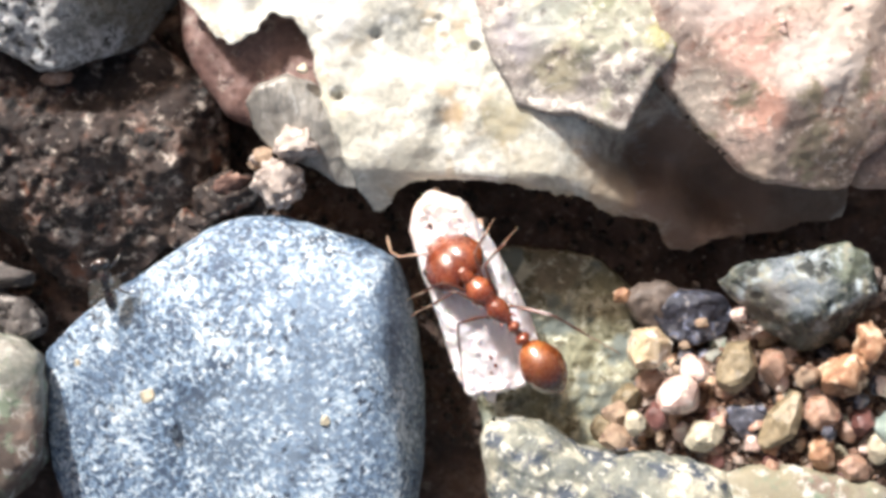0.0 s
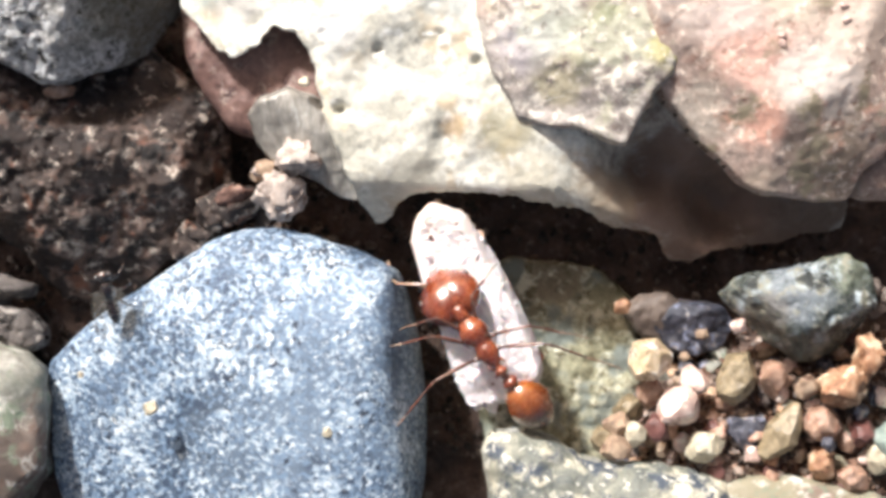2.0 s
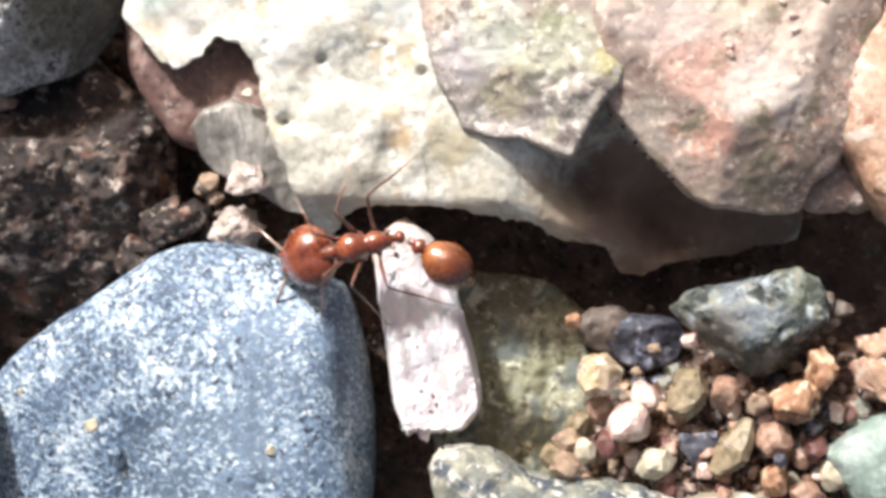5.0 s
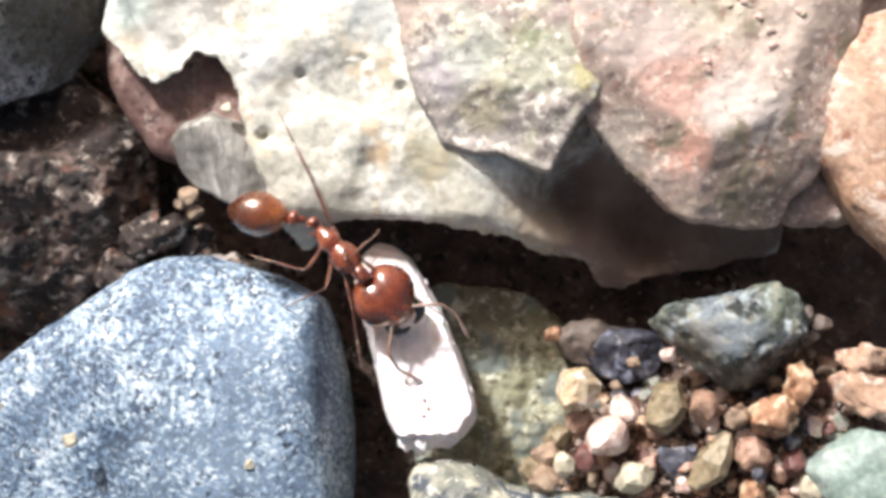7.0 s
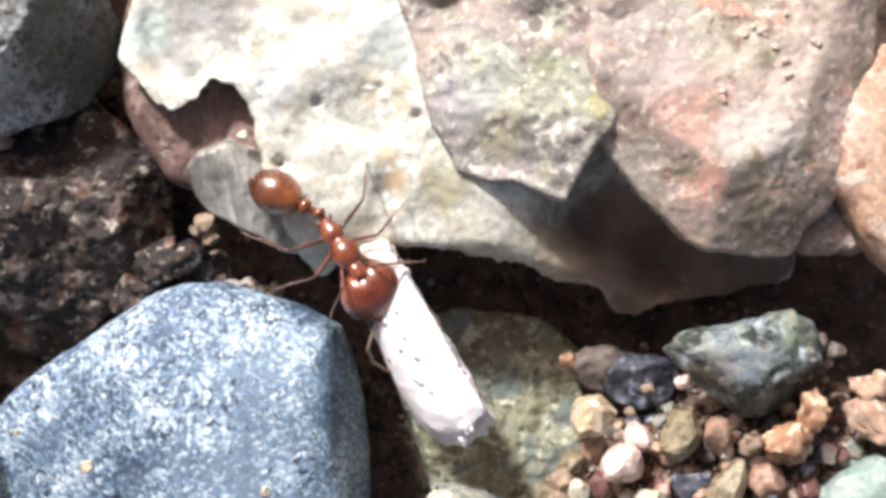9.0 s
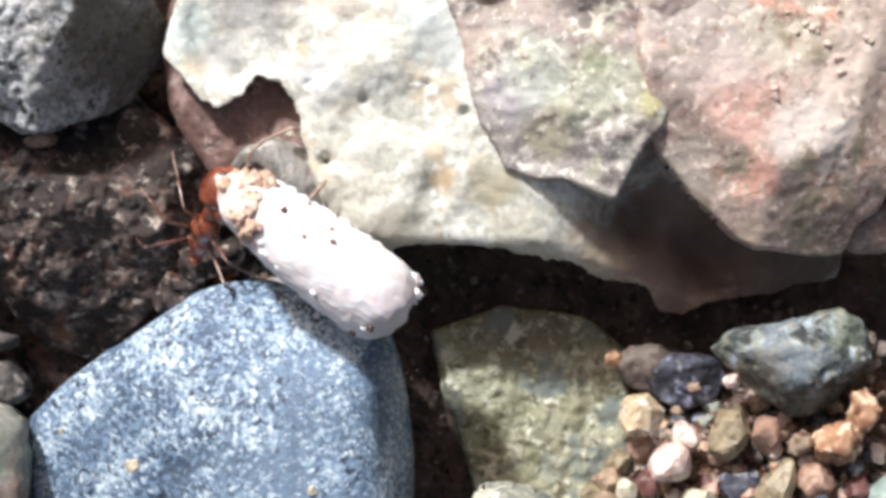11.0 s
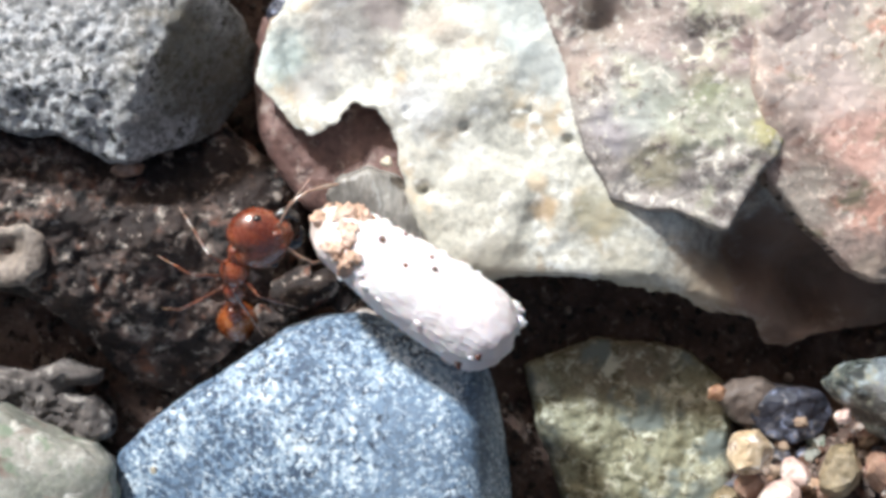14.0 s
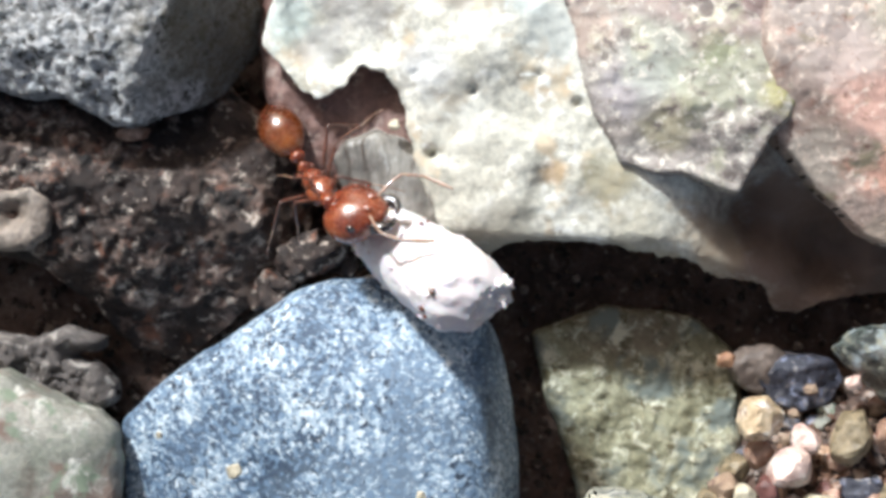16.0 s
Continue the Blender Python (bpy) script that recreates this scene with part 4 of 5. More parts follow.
def head_shape(x, y, z):
    wide = 1.0 + 0.08 * math.cos(2.0 * (y + 0.15))
    notch = 0.22 * math.exp(-(x / 0.34) ** 2) * max(0.0, -y) ** 2
    groove = 0.07 * math.exp(-(x / 0.22) ** 2) * max(0.0, z) * max(0.0, 0.75 - y)
    return x * wide * (1 - 0.14 * max(0.0, y) ** 2), y + notch, z * (1 - 0.12 * max(0.0, y)) - groove


def thorax_shape(x, y, z):
    f = 0.80 + 0.10 * y + 0.22 * math.exp(-(((y - 0.48) / 0.34) ** 2)) - 0.20 * math.exp(-(((y + 0.08) / 0.16) ** 2)) + 0.06 * math.exp(-(((y + 0.5) / 0.22) ** 2))
    return x * f, y, z * (f + 0.08)


def gaster_shape(x, y, z):
    taper = 1.0 - 0.32 * max(0.0, -y) ** 2 - 0.10 * max(0.0, y) ** 2
    step = 0.012 * math.sin(max(-1.0, min(1.0, y)) * 9.0)
    return x * (taper + step), y, z * (taper + step)


def build_ant():
    ant = tagged(new("ant"), "reddish-brown ant with a large shiny head and amber gaster", "ant")
    torso = part("thorax", merge(body_form((0.44, 0.88, 0.38), (0, 0.0, 0.0), thorax_shape, 5), tube([(0, 0.74, 0.0), (0, 1.22, 0.02)], [0.22, 0.20])), RED, ant)
    part("pronotal_spine", tube([(0.20, -0.70, 0.10), (0.26, -0.86, 0.20)], [0.05, 0.012], 6), RED, torso)
    part("pronotal_spine", tube([(-0.20, -0.70, 0.10), (-0.26, -0.86, 0.20)], [0.05, 0.012], 6), RED, torso)
    part("petiole", merge(tube([(0, -0.74, -0.05), (0, -0.98, -0.03)], [0.11, 0.13]), body_form((0.20, 0.15, 0.24), (0, -1.02, 0.04), level=3)), RED, ant)
    head = part("head", body_form((0.85, 0.93, 0.66), shape=head_shape, level=5), RED, ant)
    for s in (1, -1):
        part("eye", body_form((0.09, 0.13, 0.10), (s * 0.77, 0.20, 0.25), level=3), BLACK, head, "small black eye")
        part("frontal_lobe", body_form((0.13, 0.22, 0.12), (s * 0.20, 0.52, 0.39), level=3), RED, head)
        part("mandible", tube([(s * 0.42, 0.64, -0.06), (s * 0.50, 0.86, -0.08), (s * 0.44, 1.02, -0.10), (s * 0.29, 1.13, -0.13), (s * 0.08, 1.16, -0.15)], [0.19, 0.18, 0.16, 0.11, 0.04], 10), BLACK, head, "black curved jaw")
        part("antenna", tube([(s * 0.26, 0.60, 0.24), (s * 0.72, 0.95, 0.36), (s * 1.02, 1.22, 0.36), (s * 1.12, 1.75, 0.16), (s * 0.98, 2.30, -0.06), (s * 0.90, 2.55, -0.14)], [0.045, 0.042, 0.045, 0.045, 0.06, 0.035], 8), PALE_CUTICLE, head, "pale elbowed antenna")
    part("clypeus", body_form((0.36, 0.17, 0.22), (0, 0.80, 0.02), level=3), RED, head)
    gaster = part("gaster", body_form((0.64, 0.88, 0.60), shape=gaster_shape, level=5), GASTER, ant, "glossy amber abdomen, darker towards its tip")
    part("postpetiole", merge(body_form((0.24, 0.18, 0.24), (0, 1.02, 0.02), level=3), tube([(0, 1.36, -0.03), (0, 0.70, -0.03)], [0.10, 0.13])), RED, gaster, "bead-like waist segment")
    legs = []
    for y, yaw, femur, tibia, tarsus in ((0.44, 38, 1.15, 1.0, 0.95), (0.02, -6, 1.25, 1.1, 1.1), (-0.36, -42, 1.55, 1.4, 1.35)):
        for s in (1, -1):
            leg = part("leg", tube([(0, 0, -0.02), (0.12, 0, -0.02), (0.24, 0, 0.0)], [0.10, 0.09, 0.055], 8), LEGS, ant, "thin jointed leg")
            part("femur", tube([(0.20, 0, 0), (femur * 0.45, 0, 0.03), (femur * 0.8, 0, 0.02), (femur, 0, 0)], [0.038, 0.062, 0.045, 0.032], 8), LEGS, leg)
            shin = part("tibia", tube([(0, 0, 0), (tibia * 0.3, 0, 0.03), (tibia * 0.75, 0, 0.02), (tibia, 0, 0)], [0.034, 0.032, 0.042, 0.028], 8), LEGS, leg)
            foot = part("tarsus", tube([(tibia, 0, 0), (tibia + tarsus * 0.5, 0, 0.05), (tibia + tarsus * 0.9, 0, 0.02), (tibia + tarsus, 0.02, -0.05)], [0.026, 0.021, 0.019, 0.012], 6), PALE_CUTICLE, leg)
            legs.append((leg, shin, foot, s, y, yaw, femur, tibia + tarsus))
    return ant, head, gaster, legs


def crumb_material():
    m, n, l, b = material("white_crumb")
    vec = mm_space(n, l)
    sep = n.new("ShaderNodeSeparateXYZ")
    l.new(vec, sep.inputs[0])
    col = ramp(n, l, noise_node(n, l, vec, 0.7, 5, 0.6), [(0.3, (0.70, 0.62, 0.63)), (0.5, (0.79, 0.73, 0.73)), (0.7, (0.86, 0.82, 0.82))])
    edge = n.new("ShaderNodeMapRange")
    warp = n.new("ShaderNodeMath")
    warp.operation = "MULTIPLY_ADD"
    warp.inputs[1].default_value = 1.6
    l.new(noise_node(n, l, vec, 1.1, 5), warp.inputs[0])
    l.new(sep.outputs[1], warp.inputs[2])
    l.new(warp.outputs[0], edge.inputs["Value"])
    edge.inputs["From Min"].default_value, edge.inputs["From Max"].default_value = 2.5, 3.9
    col = mix(n, l, edge.outputs["Result"], col, (0.70, 0.58, 0.51))
    col = mix(n, l, ramp(n, l, noise_node(n, l, vec, 2.4, 2), [(0.70, (0.0,)), (0.76, (0.6,))]), col, (0.62, 0.46, 0.36))
    l.new(col, b.inputs["Base Color"])
    b.inputs["Roughness"].default_value = 0.45
    b.inputs["Subsurface Weight"].default_value = 0.35
    b.inputs["Subsurface Radius"].default_value = (0.0005, 0.0003, 0.0002)
    bp = n.new("ShaderNodeBump")
    bp.inputs["Strength"].default_value, bp.inputs["Distance"].default_value = 0.2, 0.00005
    l.new(noise_node(n, l, vec, 4.0, 6, 0.65), bp.inputs["Height"])
    l.new(bp.outputs["Normal"], b.inputs["Normal"])
    return m


CRUMB = crumb_material()
CRUST = stone("brownish_crust", (0.50, 0.31, 0.20), (0.70, 0.48, 0.36), (0.82, 0.67, 0.57), 1.0, [((0.34, 0.18, 0.09), 2.5, 0.06)], 0.45, 0.8, 4.0)


def build_crumb():
    crumb = tagged(new("food_crumb"), "white oblong crumb of food with dark specks and a brownish end", "food crumb")
    r = random.Random(11)

    def form(x, y, z):
        w = max(0.0, 1 - abs(y) ** 6.0) ** 0.5 * (1.0 - 0.21 * y - 0.10 * y * y)
        k = math.hypot(x, z) or 1e-6
        bend = 0.10 * (y * y - 0.4)
        v = Vector((x / k * w * 1.5, y * 3, z / k * w * 1.5))
        lump = 1 + 0.05 * noise.fractal(v * 0.8, 1.1, 2.1, 2) + 0.016 * noise.noise(v * 3) + 0.012 * noise.noise(v * 7)
        px, py, pz = x / k * w * lump + bend, y + 0.04 * noise.noise(v * 2 + Vector((3, 1, 2))), z / k * w * lump
        # one long side is a broken, nearly flat face with a nibbled rim
        over = 0.707 * (px - pz) - 0.50 - 0.07 * noise.noise(v * 1.3) - 0.035 * noise.noise(v * 5) - 0.02 * noise.noise(v * 12)
        if over > 0:
            px, pz = px - 0.707 * over, pz + 0.707 * over
            rim = math.exp(-((over / 0.22) ** 2))
            nib = rim * (0.17 * noise.noise(Vector((py * 7, 1.7, px * 3))) + 0.12 * noise.noise(Vector((py * 19, 4.2, px * 9))))
            px, pz = px + 0.707 * nib * (1 if px + pz > 0 else -1), pz + 0.707 * nib * (1 if px + pz > 0 else -1)
        # the thicker end is bitten off aslant
        py = max(py, -0.96 + 0.14 * px + 0.05 * noise.noise(Vector((px * 4, pz * 4, 8.1))) + 0.025 * noise.noise(Vector((px * 11, pz * 11, 2.3))))
        return px, py, pz

    flesh = part("flesh", body_form((1.32, 3.18, 1.10), shape=form, level=7), CRUMB, crumb, "pale pinkish-white bulk")
    tree = BVHTree.FromPolygons([v.co / MM for v in flesh.data.vertices], [p.vertices[:] for p in flesh.data.polygons])

    def on_skin(y, a, deep=0.0):
        """The point of the flesh's skin at y along its length and angle a round it."""
        way = Vector((math.cos(a), 0, math.sin(a)))
        mid = Vector((0.132 * ((y / 3.18) ** 2 - 0.4), y, 0))
        hit = tree.ray_cast(mid + way * 4, -way)[0]
        return (hit or mid) - way * deep

    def lumpy(amount, at):
        return lambda p, q, o: tuple(Vector((p, q, o)) * (1 + amount * noise.noise(Vector((p * 1.8 + 5 * at, q * 1.8, o * 1.8)))))

    for y, a, size in ((-2.85, 0.5, 0.23), (-2.70, 0.85, 0.19), (-2.95, 1.3, 0.14)):
        part("nub", body_form((size, size * 1.3, size * 0.8), on_skin(y, a, 0.02), lumpy(0.6, a), 3), CRUMB, crumb)
    for k in range(34):
        y, a = (r.uniform(2.0, 2.95), r.uniform(0.9, 2.7)) if k < 22 else (r.uniform(1.5, 2.5), r.uniform(2.9, 3.8))
        size = r.uniform(0.10, 0.22)
        part("crust", body_form((size, size * 1.2, size), on_skin(y, a, 0.07), lumpy(0.8, y), 3), CRUST, crumb, "brownish flaky crust")
    for k in range(44):
        y, a = (-1.4 + 0.15 * k + r.uniform(-0.08, 0.08), 1.05 + r.uniform(-0.22, 0.22)) if k < 24 else (-2.6 + 0.26 * (k - 24) + r.uniform(-0.1, 0.1), r.choice((3.3, -2.3, -0.2)) + r.uniform(-0.15, 0.15))
        size = r.uniform(0.05, 0.10)
        part("nub", body_form((size * 1.3, size * 1.8, size), on_skin(y, a, 0.03), lumpy(0.6, y), 2), CRUMB, crumb)
    for k in range(15):
        y, a = (r.uniform(-0.4, 2.3), r.uniform(1.0, 2.8)) if k < 7 else (r.uniform(-2.8, -1.6), r.uniform(2.6, 4.4)) if k < 10 else (r.choice((-2.5, -2.1, 2.3)) + r.uniform(-0.3, 0.3), -0.785 + r.uniform(-0.6, 0.6))
        size = r.uniform(0.055, 0.11) * (1.0 if k < 10 else 0.8)
        part("speck", body_form((size, size * 1.15, size), on_skin(y, a), lumpy(0.5, y), 2), LEGS if size > 0.07 else RED, crumb, "small dark speck")
    return crumb


def build_fly():
    fly = tagged(new("tiny_fly"), "tiny black fly with glassy wings perched on the stone", "fly")
    part("body", merge(body_form((0.15, 0.24, 0.15), (0, 0, 0.2), level=3), body_form((0.13, 0.30, 0.12), (0, -0.42, 0.18), level=3)), BLACK, fly)
    head = part("head", body_form((0.16, 0.12, 0.13), (0, 0.32, 0.22), level=3), BLACK, fly)
    m, n, l, b = material("glassy_wing")
    b.inputs["Base Color"].default_value, b.inputs["Roughness"].default_value, b.inputs["Alpha"].default_value = (0.3, 0.28, 0.24, 1), 0.15, 0.15
    for s in (1, -1):
        part("eye", body_form((0.06, 0.07, 0.08), (s * 0.13, 0.34, 0.26), level=2), BLACK, head)
        part("wing", body_form((0.17, 0.48, 0.012), (s * 0.24, -0.42, 0.32), lambda x, y, z, s=s: (x - s * 0.35 * y, y, z), 3), m, fly, "glassy wing")
        for k, y in enumerate((0.18, 0.0, -0.2)):
            part("leg", tube([(s * 0.1, y, 0.14), (s * 0.32, y * 1.8, 0.26), (s * 0.46, y * 2.6, -0.02)], [0.025, 0.02, 0.012], 6), BLACK, fly)
    for ob in fly.children_recursive:
        ob.data.transform(Matrix.Scale(1.45, 4))
    return fly


ANT, HEAD, GASTER_PART, LEG_PARTS = build_ant()
LOAD = build_crumb()
FLY = build_fly()

# seconds, thorax x y z, turn, pitch; head's turn and pitch, head's x y z; gaster's x y z, turn and pitch in the ant's space
ANT_ROWS = [
    (0.00, 1.30, -1.45, 0.20, 43, -3, 0, -36, -0.01, 1.48, -0.50, -0.17, -2.44, -0.12, -7, 5),
    (0.50, 0.76, -2.12, 0.19, 34, -3, 0, -36, 0.02, 1.54, -0.50, 0.05, -2.21, -0.60, 2, 27),
    (1.00, 1.08, -2.04, 0.18, 29, -3, 0, -36, -0.03, 1.56, -0.50, -0.19, -2.31, -0.58, -8, 25),
    (1.50, 1.15, -2.23, 0.19, 38, -3, 0, -36, -0.00, 1.56, -0.50, 0.06, -2.35, -0.23, 2, 10),
    (2.00, 1.02, -2.28, 0.19, 35, -3, 0, -36, 0.01, 1.53, -0.50, 0.13, -2.31, -0.60, 6, 26),
    (2.30, 0.87, -2.38, 0.19, 36, -3, 0, -36, 0.08, 1.60, -0.50, 0.02, -2.39, -0.18, 1, 8),
    (2.50, 2.05, -0.53, 0.11, 56, 3, 70, 28, -0.30, 1.41, 0.45, -0.78, -2.17, -0.14, -34, 7),
    (2.60, 2.20, -0.16, 0.11, 54, 3, 60, 20, -0.59, 1.47, 0.34, 0.20, -1.91, -0.14, 10, 8),
    (2.70, 1.49, -1.11, 0.18, 37, -3, 0, -36, -0.01, 1.64, -0.50, 0.07, -2.30, -0.41, 3, 18),
    (3.00, 0.80, -1.28, 0.19, 39, -3, 0, -36, -0.04, 1.53, -0.50, 0.08, -2.37, -0.11, 3, 5),
    (3.20, -0.31, -0.37, 0.13, 54, -7, 0, -36, -0.06, 1.66, -0.50, 0.30, -2.47, -0.15, 12, 6),
    (3.40, -1.05, 0.16, 0.14, 45, -8, 0, -14, 0.11, 1.71, -0.19, 0.41, -2.30, -0.42, 17, 19),
    (3.50, 0.43, 0.13, 0.36, -3, 3, -2, 14, 0.00, 1.69, 0.51, 0.80, -2.30, -0.02, 33, 1),
    (3.60, -0.42, 0.37, 0.33, 29, -6, 0, -14, -0.12, 1.74, -0.19, 0.29, -2.47, -0.14, 11, 6),
    (4.00, -0.90, 0.43, 0.18, 33, -3, 0, -14, 0.02, 1.74, -0.19, 0.10, -2.60, -0.09, 4, 4),
    (4.20, -0.85, 0.34, 0.18, 37, -3, 0, -14, 0.03, 1.86, -0.19, 0.13, -2.32, -0.25, 6, 11),
    (4.66, -0.78, 0.74, 0.67, 75, 0, 0, -36, 0.00, 1.58, -0.50, -0.70, -2.31, -0.25, -29, 10),
    (5.12, -0.66, 0.88, 0.62, 113, 0, 0, -36, 0.00, 1.58, -0.50, -1.10, -2.15, -0.25, -46, 9),
    (5.58, -0.61, 0.99, 0.57, 151, 0, 0, -36, 0.00, 1.58, -0.50, -1.10, -2.15, -0.25, -46, 9),
    (6.04, -0.60, 1.04, 0.52, 190, 0, 0, -36, 0.00, 1.58, -0.50, -0.70, -2.31, -0.25, -29, 10),
    (6.50, -0.76, 1.02, 0.28, 228, 4, 0, -12, 0.04, 1.70, -0.50, 0.48, -2.53, -0.05, 18, 2),
    (7.00, -0.84, 1.15, 0.27, 223, 4, 0, -12, -0.04, 1.82, -0.50, 0.95, -2.28, -0.05, 39, 2),
    (7.50, -0.92, 0.83, 0.26, 227, 5, 0, -12, -0.02, 1.77, -0.50, 0.67, -2.45, -0.04, 26, 2),
    (8.00, -0.30, -0.31, 0.46, 204, 0, 0, -12, 0.03, 1.56, -0.50, 0.78, -2.17, -0.45, 34, 21),
    (8.20, -0.38, -0.56, 0.46, 203, 0, 0, -12, 0.05, 1.59, -0.50, 0.91, -1.98, -0.45, 42, 23),
    (8.90, -1.01, 1.73, 0.40, 212, 9, 0, -36, 0.00, 1.58, -0.50, 0.75, -2.29, -0.17, 31, 7),
    (9.60, -3.35, 3.05, 0.63, 235, 19, 0, -36, 0.00, 1.58, -0.50, 0.57, -2.34, -0.15, 24, 6),
    (10.30, -5.57, 2.34, -0.20, 297, 42, -22, -34, 0.17, 1.58, -0.47, 0.68, -2.20, -0.71, 31, 28),
    (10.50, -5.52, 2.47, -0.21, 307, 42, -30, -32, 0.24, 1.58, -0.45, 0.42, -2.26, -0.74, 19, 30),
    (10.70, -6.12, 2.57, -0.16, 300, 25, -26, -16, 0.23, 1.68, -0.22, 0.85, -1.92, -1.21, 45, 45),
    (11.00, -6.51, 2.27, -0.82, 334, 43, -42, -23, 0.35, 1.60, -0.32, 0.77, -2.01, -1.09, 39, 42),
    (11.50, -5.78, 4.21, -1.22, 339, 51, -80, 49, 0.44, 1.25, 0.71, 0.66, -2.18, -0.78, 30, 31),
    (12.00, -5.93, 4.28, -1.06, 345, 57, -82, 59, 0.35, 1.15, 0.80, 0.89, -2.15, -0.64, 39, 24),
    (12.50, -5.34, 5.18, -0.68, 361, 66, 39, 78, -0.07, 1.02, 0.91, 0.43, -2.38, 0.01, 18, -1),
    (13.00, -6.24, 4.84, -1.05, 357, 66, -46, 70, 0.14, 1.12, 0.88, 0.63, -2.33, 0.04, 26, -2),
    (13.50, -7.60, 3.25, -0.96, 335, 57, -68, -15, 0.57, 1.51, -0.20, 0.11, -2.41, -0.19, 5, 8),
    (14.00, -8.23, 1.91, -0.72, 352, 38, -69, -10, 0.59, 1.51, -0.13, 0.03, -2.25, -0.88, 1, 36),
    (14.40, -7.34, 3.09, -0.57, 312, 33, -59, -14, 0.51, 1.56, -0.19, 0.59, -2.26, -0.63, 26, 25),
    (14.50, -7.06, 3.34, -0.59, 310, 32, -63, -10, 0.54, 1.55, -0.13, 0.68, -2.23, -0.63, 31, 25),
    (15.00, -7.26, 2.67, -0.71, 306, 48, -58, -12, 0.47, 1.52, -0.35, 1.17, -1.34, -1.64, 77, 54),
    (15.20, -6.94, 3.47, -0.23, 240, 27, 24, -12, -0.21, 1.67, -0.28, -1.09, -2.15, -0.03, -45, 1),
    (15.50, -6.62, 3.93, -0.50, 200, 49, 58, -12, -0.36, 1.52, -0.46, 0.05, -2.33, 0.62, 3, -26),
    (16.00, -6.12, 3.52, -0.48, 219, 54, 47, -12, -0.34, 1.48, -0.51, -0.13, -2.28, 0.77, -6, -32),
]
# where each foot stands, by its hip and side: seconds, x, y
FEET = {}
FEET[0.44, 1] = [(0.5, 2.25, -1.08), (1.5, 1.59, -0.38), (2.0, 1.56, -0.05), (3.0, 1.06, -0.02), (4.0, 0.36, 1.87), (4.2, 0.61, 1.91), (6.5, -0.25, -2.30), (7.0, -0.15, -2.76), (7.5, -0.05, -2.62), (8.0, -1.19, -1.53), (8.2, -1.32, -1.84), (10.5, -1.30, 4.27), (11.0, -2.88, 5.46), (11.5, -2.85, 4.79), (13.5, -4.05, 5.69), (14.0, -5.78, 5.78), (16.0, -6.50, 1.96)]
FEET[0.44, -1] = [(0.5, -1.73, -1.53), (1.0, -1.00, -1.57), (2.5, 0.32, -1.58), (3.5, -1.07, 1.92), (6.5, 2.22, -2.07), (7.0, 2.18, -2.05), (7.5, 2.32, -1.98), (8.0, 1.82, -1.83), (8.2, 1.69, -2.14), (14.5, -6.96, 6.30), (15.0, -6.86, 6.36)]
FEET[0.02, 1] = [(0.0, 2.19, 0.63), (1.0, 2.42, 0.18), (2.0, 4.22, -2.25), (3.5, 1.76, -0.20), (4.0, 1.31, -0.44), (4.2, 1.39, -0.56), (6.5, -2.72, -0.45), (7.0, -2.47, -0.50), (7.5, -2.38, -0.84), (8.0, -2.56, -0.99), (8.2, -2.69, -1.29), (10.5, -3.55, -0.53), (11.0, -4.39, 0.76), (11.5, -2.21, 2.84), (12.0, -2.95, 5.02), (12.5, -3.18, 5.40), (13.0, -3.61, 5.46), (14.0, -6.27, 1.06)]
FEET[0.02, -1] = [(0.0, -0.97, -1.62), (0.5, -2.04, -2.08), (1.0, -2.09, -2.65), (1.5, -1.68, -2.89), (2.0, -2.06, -2.60), (2.5, 1.17, -3.19), (3.0, -1.38, -1.99), (3.2, -2.09, -1.76), (3.5, -2.33, -1.41), (4.0, -2.08, -1.40), (4.2, -2.00, -1.51), (6.5, 0.19, 1.70), (7.0, 0.30, 1.68), (7.5, 0.26, 1.64), (8.0, 0.86, 1.64), (8.2, 0.76, 1.31), (15.5, -4.66, 5.61), (16.0, -4.32, 5.69)]
FEET[-0.36, 1] = [(0.0, 5.13, -3.05), (0.5, 5.15, -3.17), (1.0, 5.18, -3.25), (1.5, 5.18, -3.14), (2.0, 5.18, -3.15), (2.5, 4.17, -1.04), (3.0, 5.28, -3.06), (3.2, 3.87, -2.58), (3.5, 1.97, -0.94), (4.0, 1.34, -0.92), (4.2, 1.42, -0.88), (6.5, -3.23, 1.07), (7.0, -3.43, 1.02), (7.5, -4.05, 0.77), (8.0, -2.97, 0.97), (8.2, -3.10, 0.66), (12.0, -3.48, 2.89), (12.5, -3.59, 2.87), (13.0, -3.62, 2.90), (13.5, -7.56, 0.33), (14.0, -7.53, 0.12), (14.5, -7.45, 0.02), (15.0, -7.34, 0.31), (15.5, -7.76, 4.32), (16.0, -7.12, 3.83)]
FEET[-0.36, -1] = [(0.0, 0.60, -3.98), (0.5, -1.70, -4.76), (1.0, -1.75, -3.66), (1.5, -0.59, -5.32), (2.0, -1.85, -5.38), (2.5, 1.36, -3.55), (3.0, -0.65, -4.64), (3.2, -0.23, -3.06), (3.5, -0.77, -4.92), (4.0, -0.93, -4.43), (4.2, -0.85, -4.38), (6.5, -2.28, 5.07), (7.0, -2.77, 5.51), (7.5, -2.60, 4.81), (8.0, -2.21, 4.51), (8.2, -2.30, 4.20), (13.0, -7.79, 2.44)]
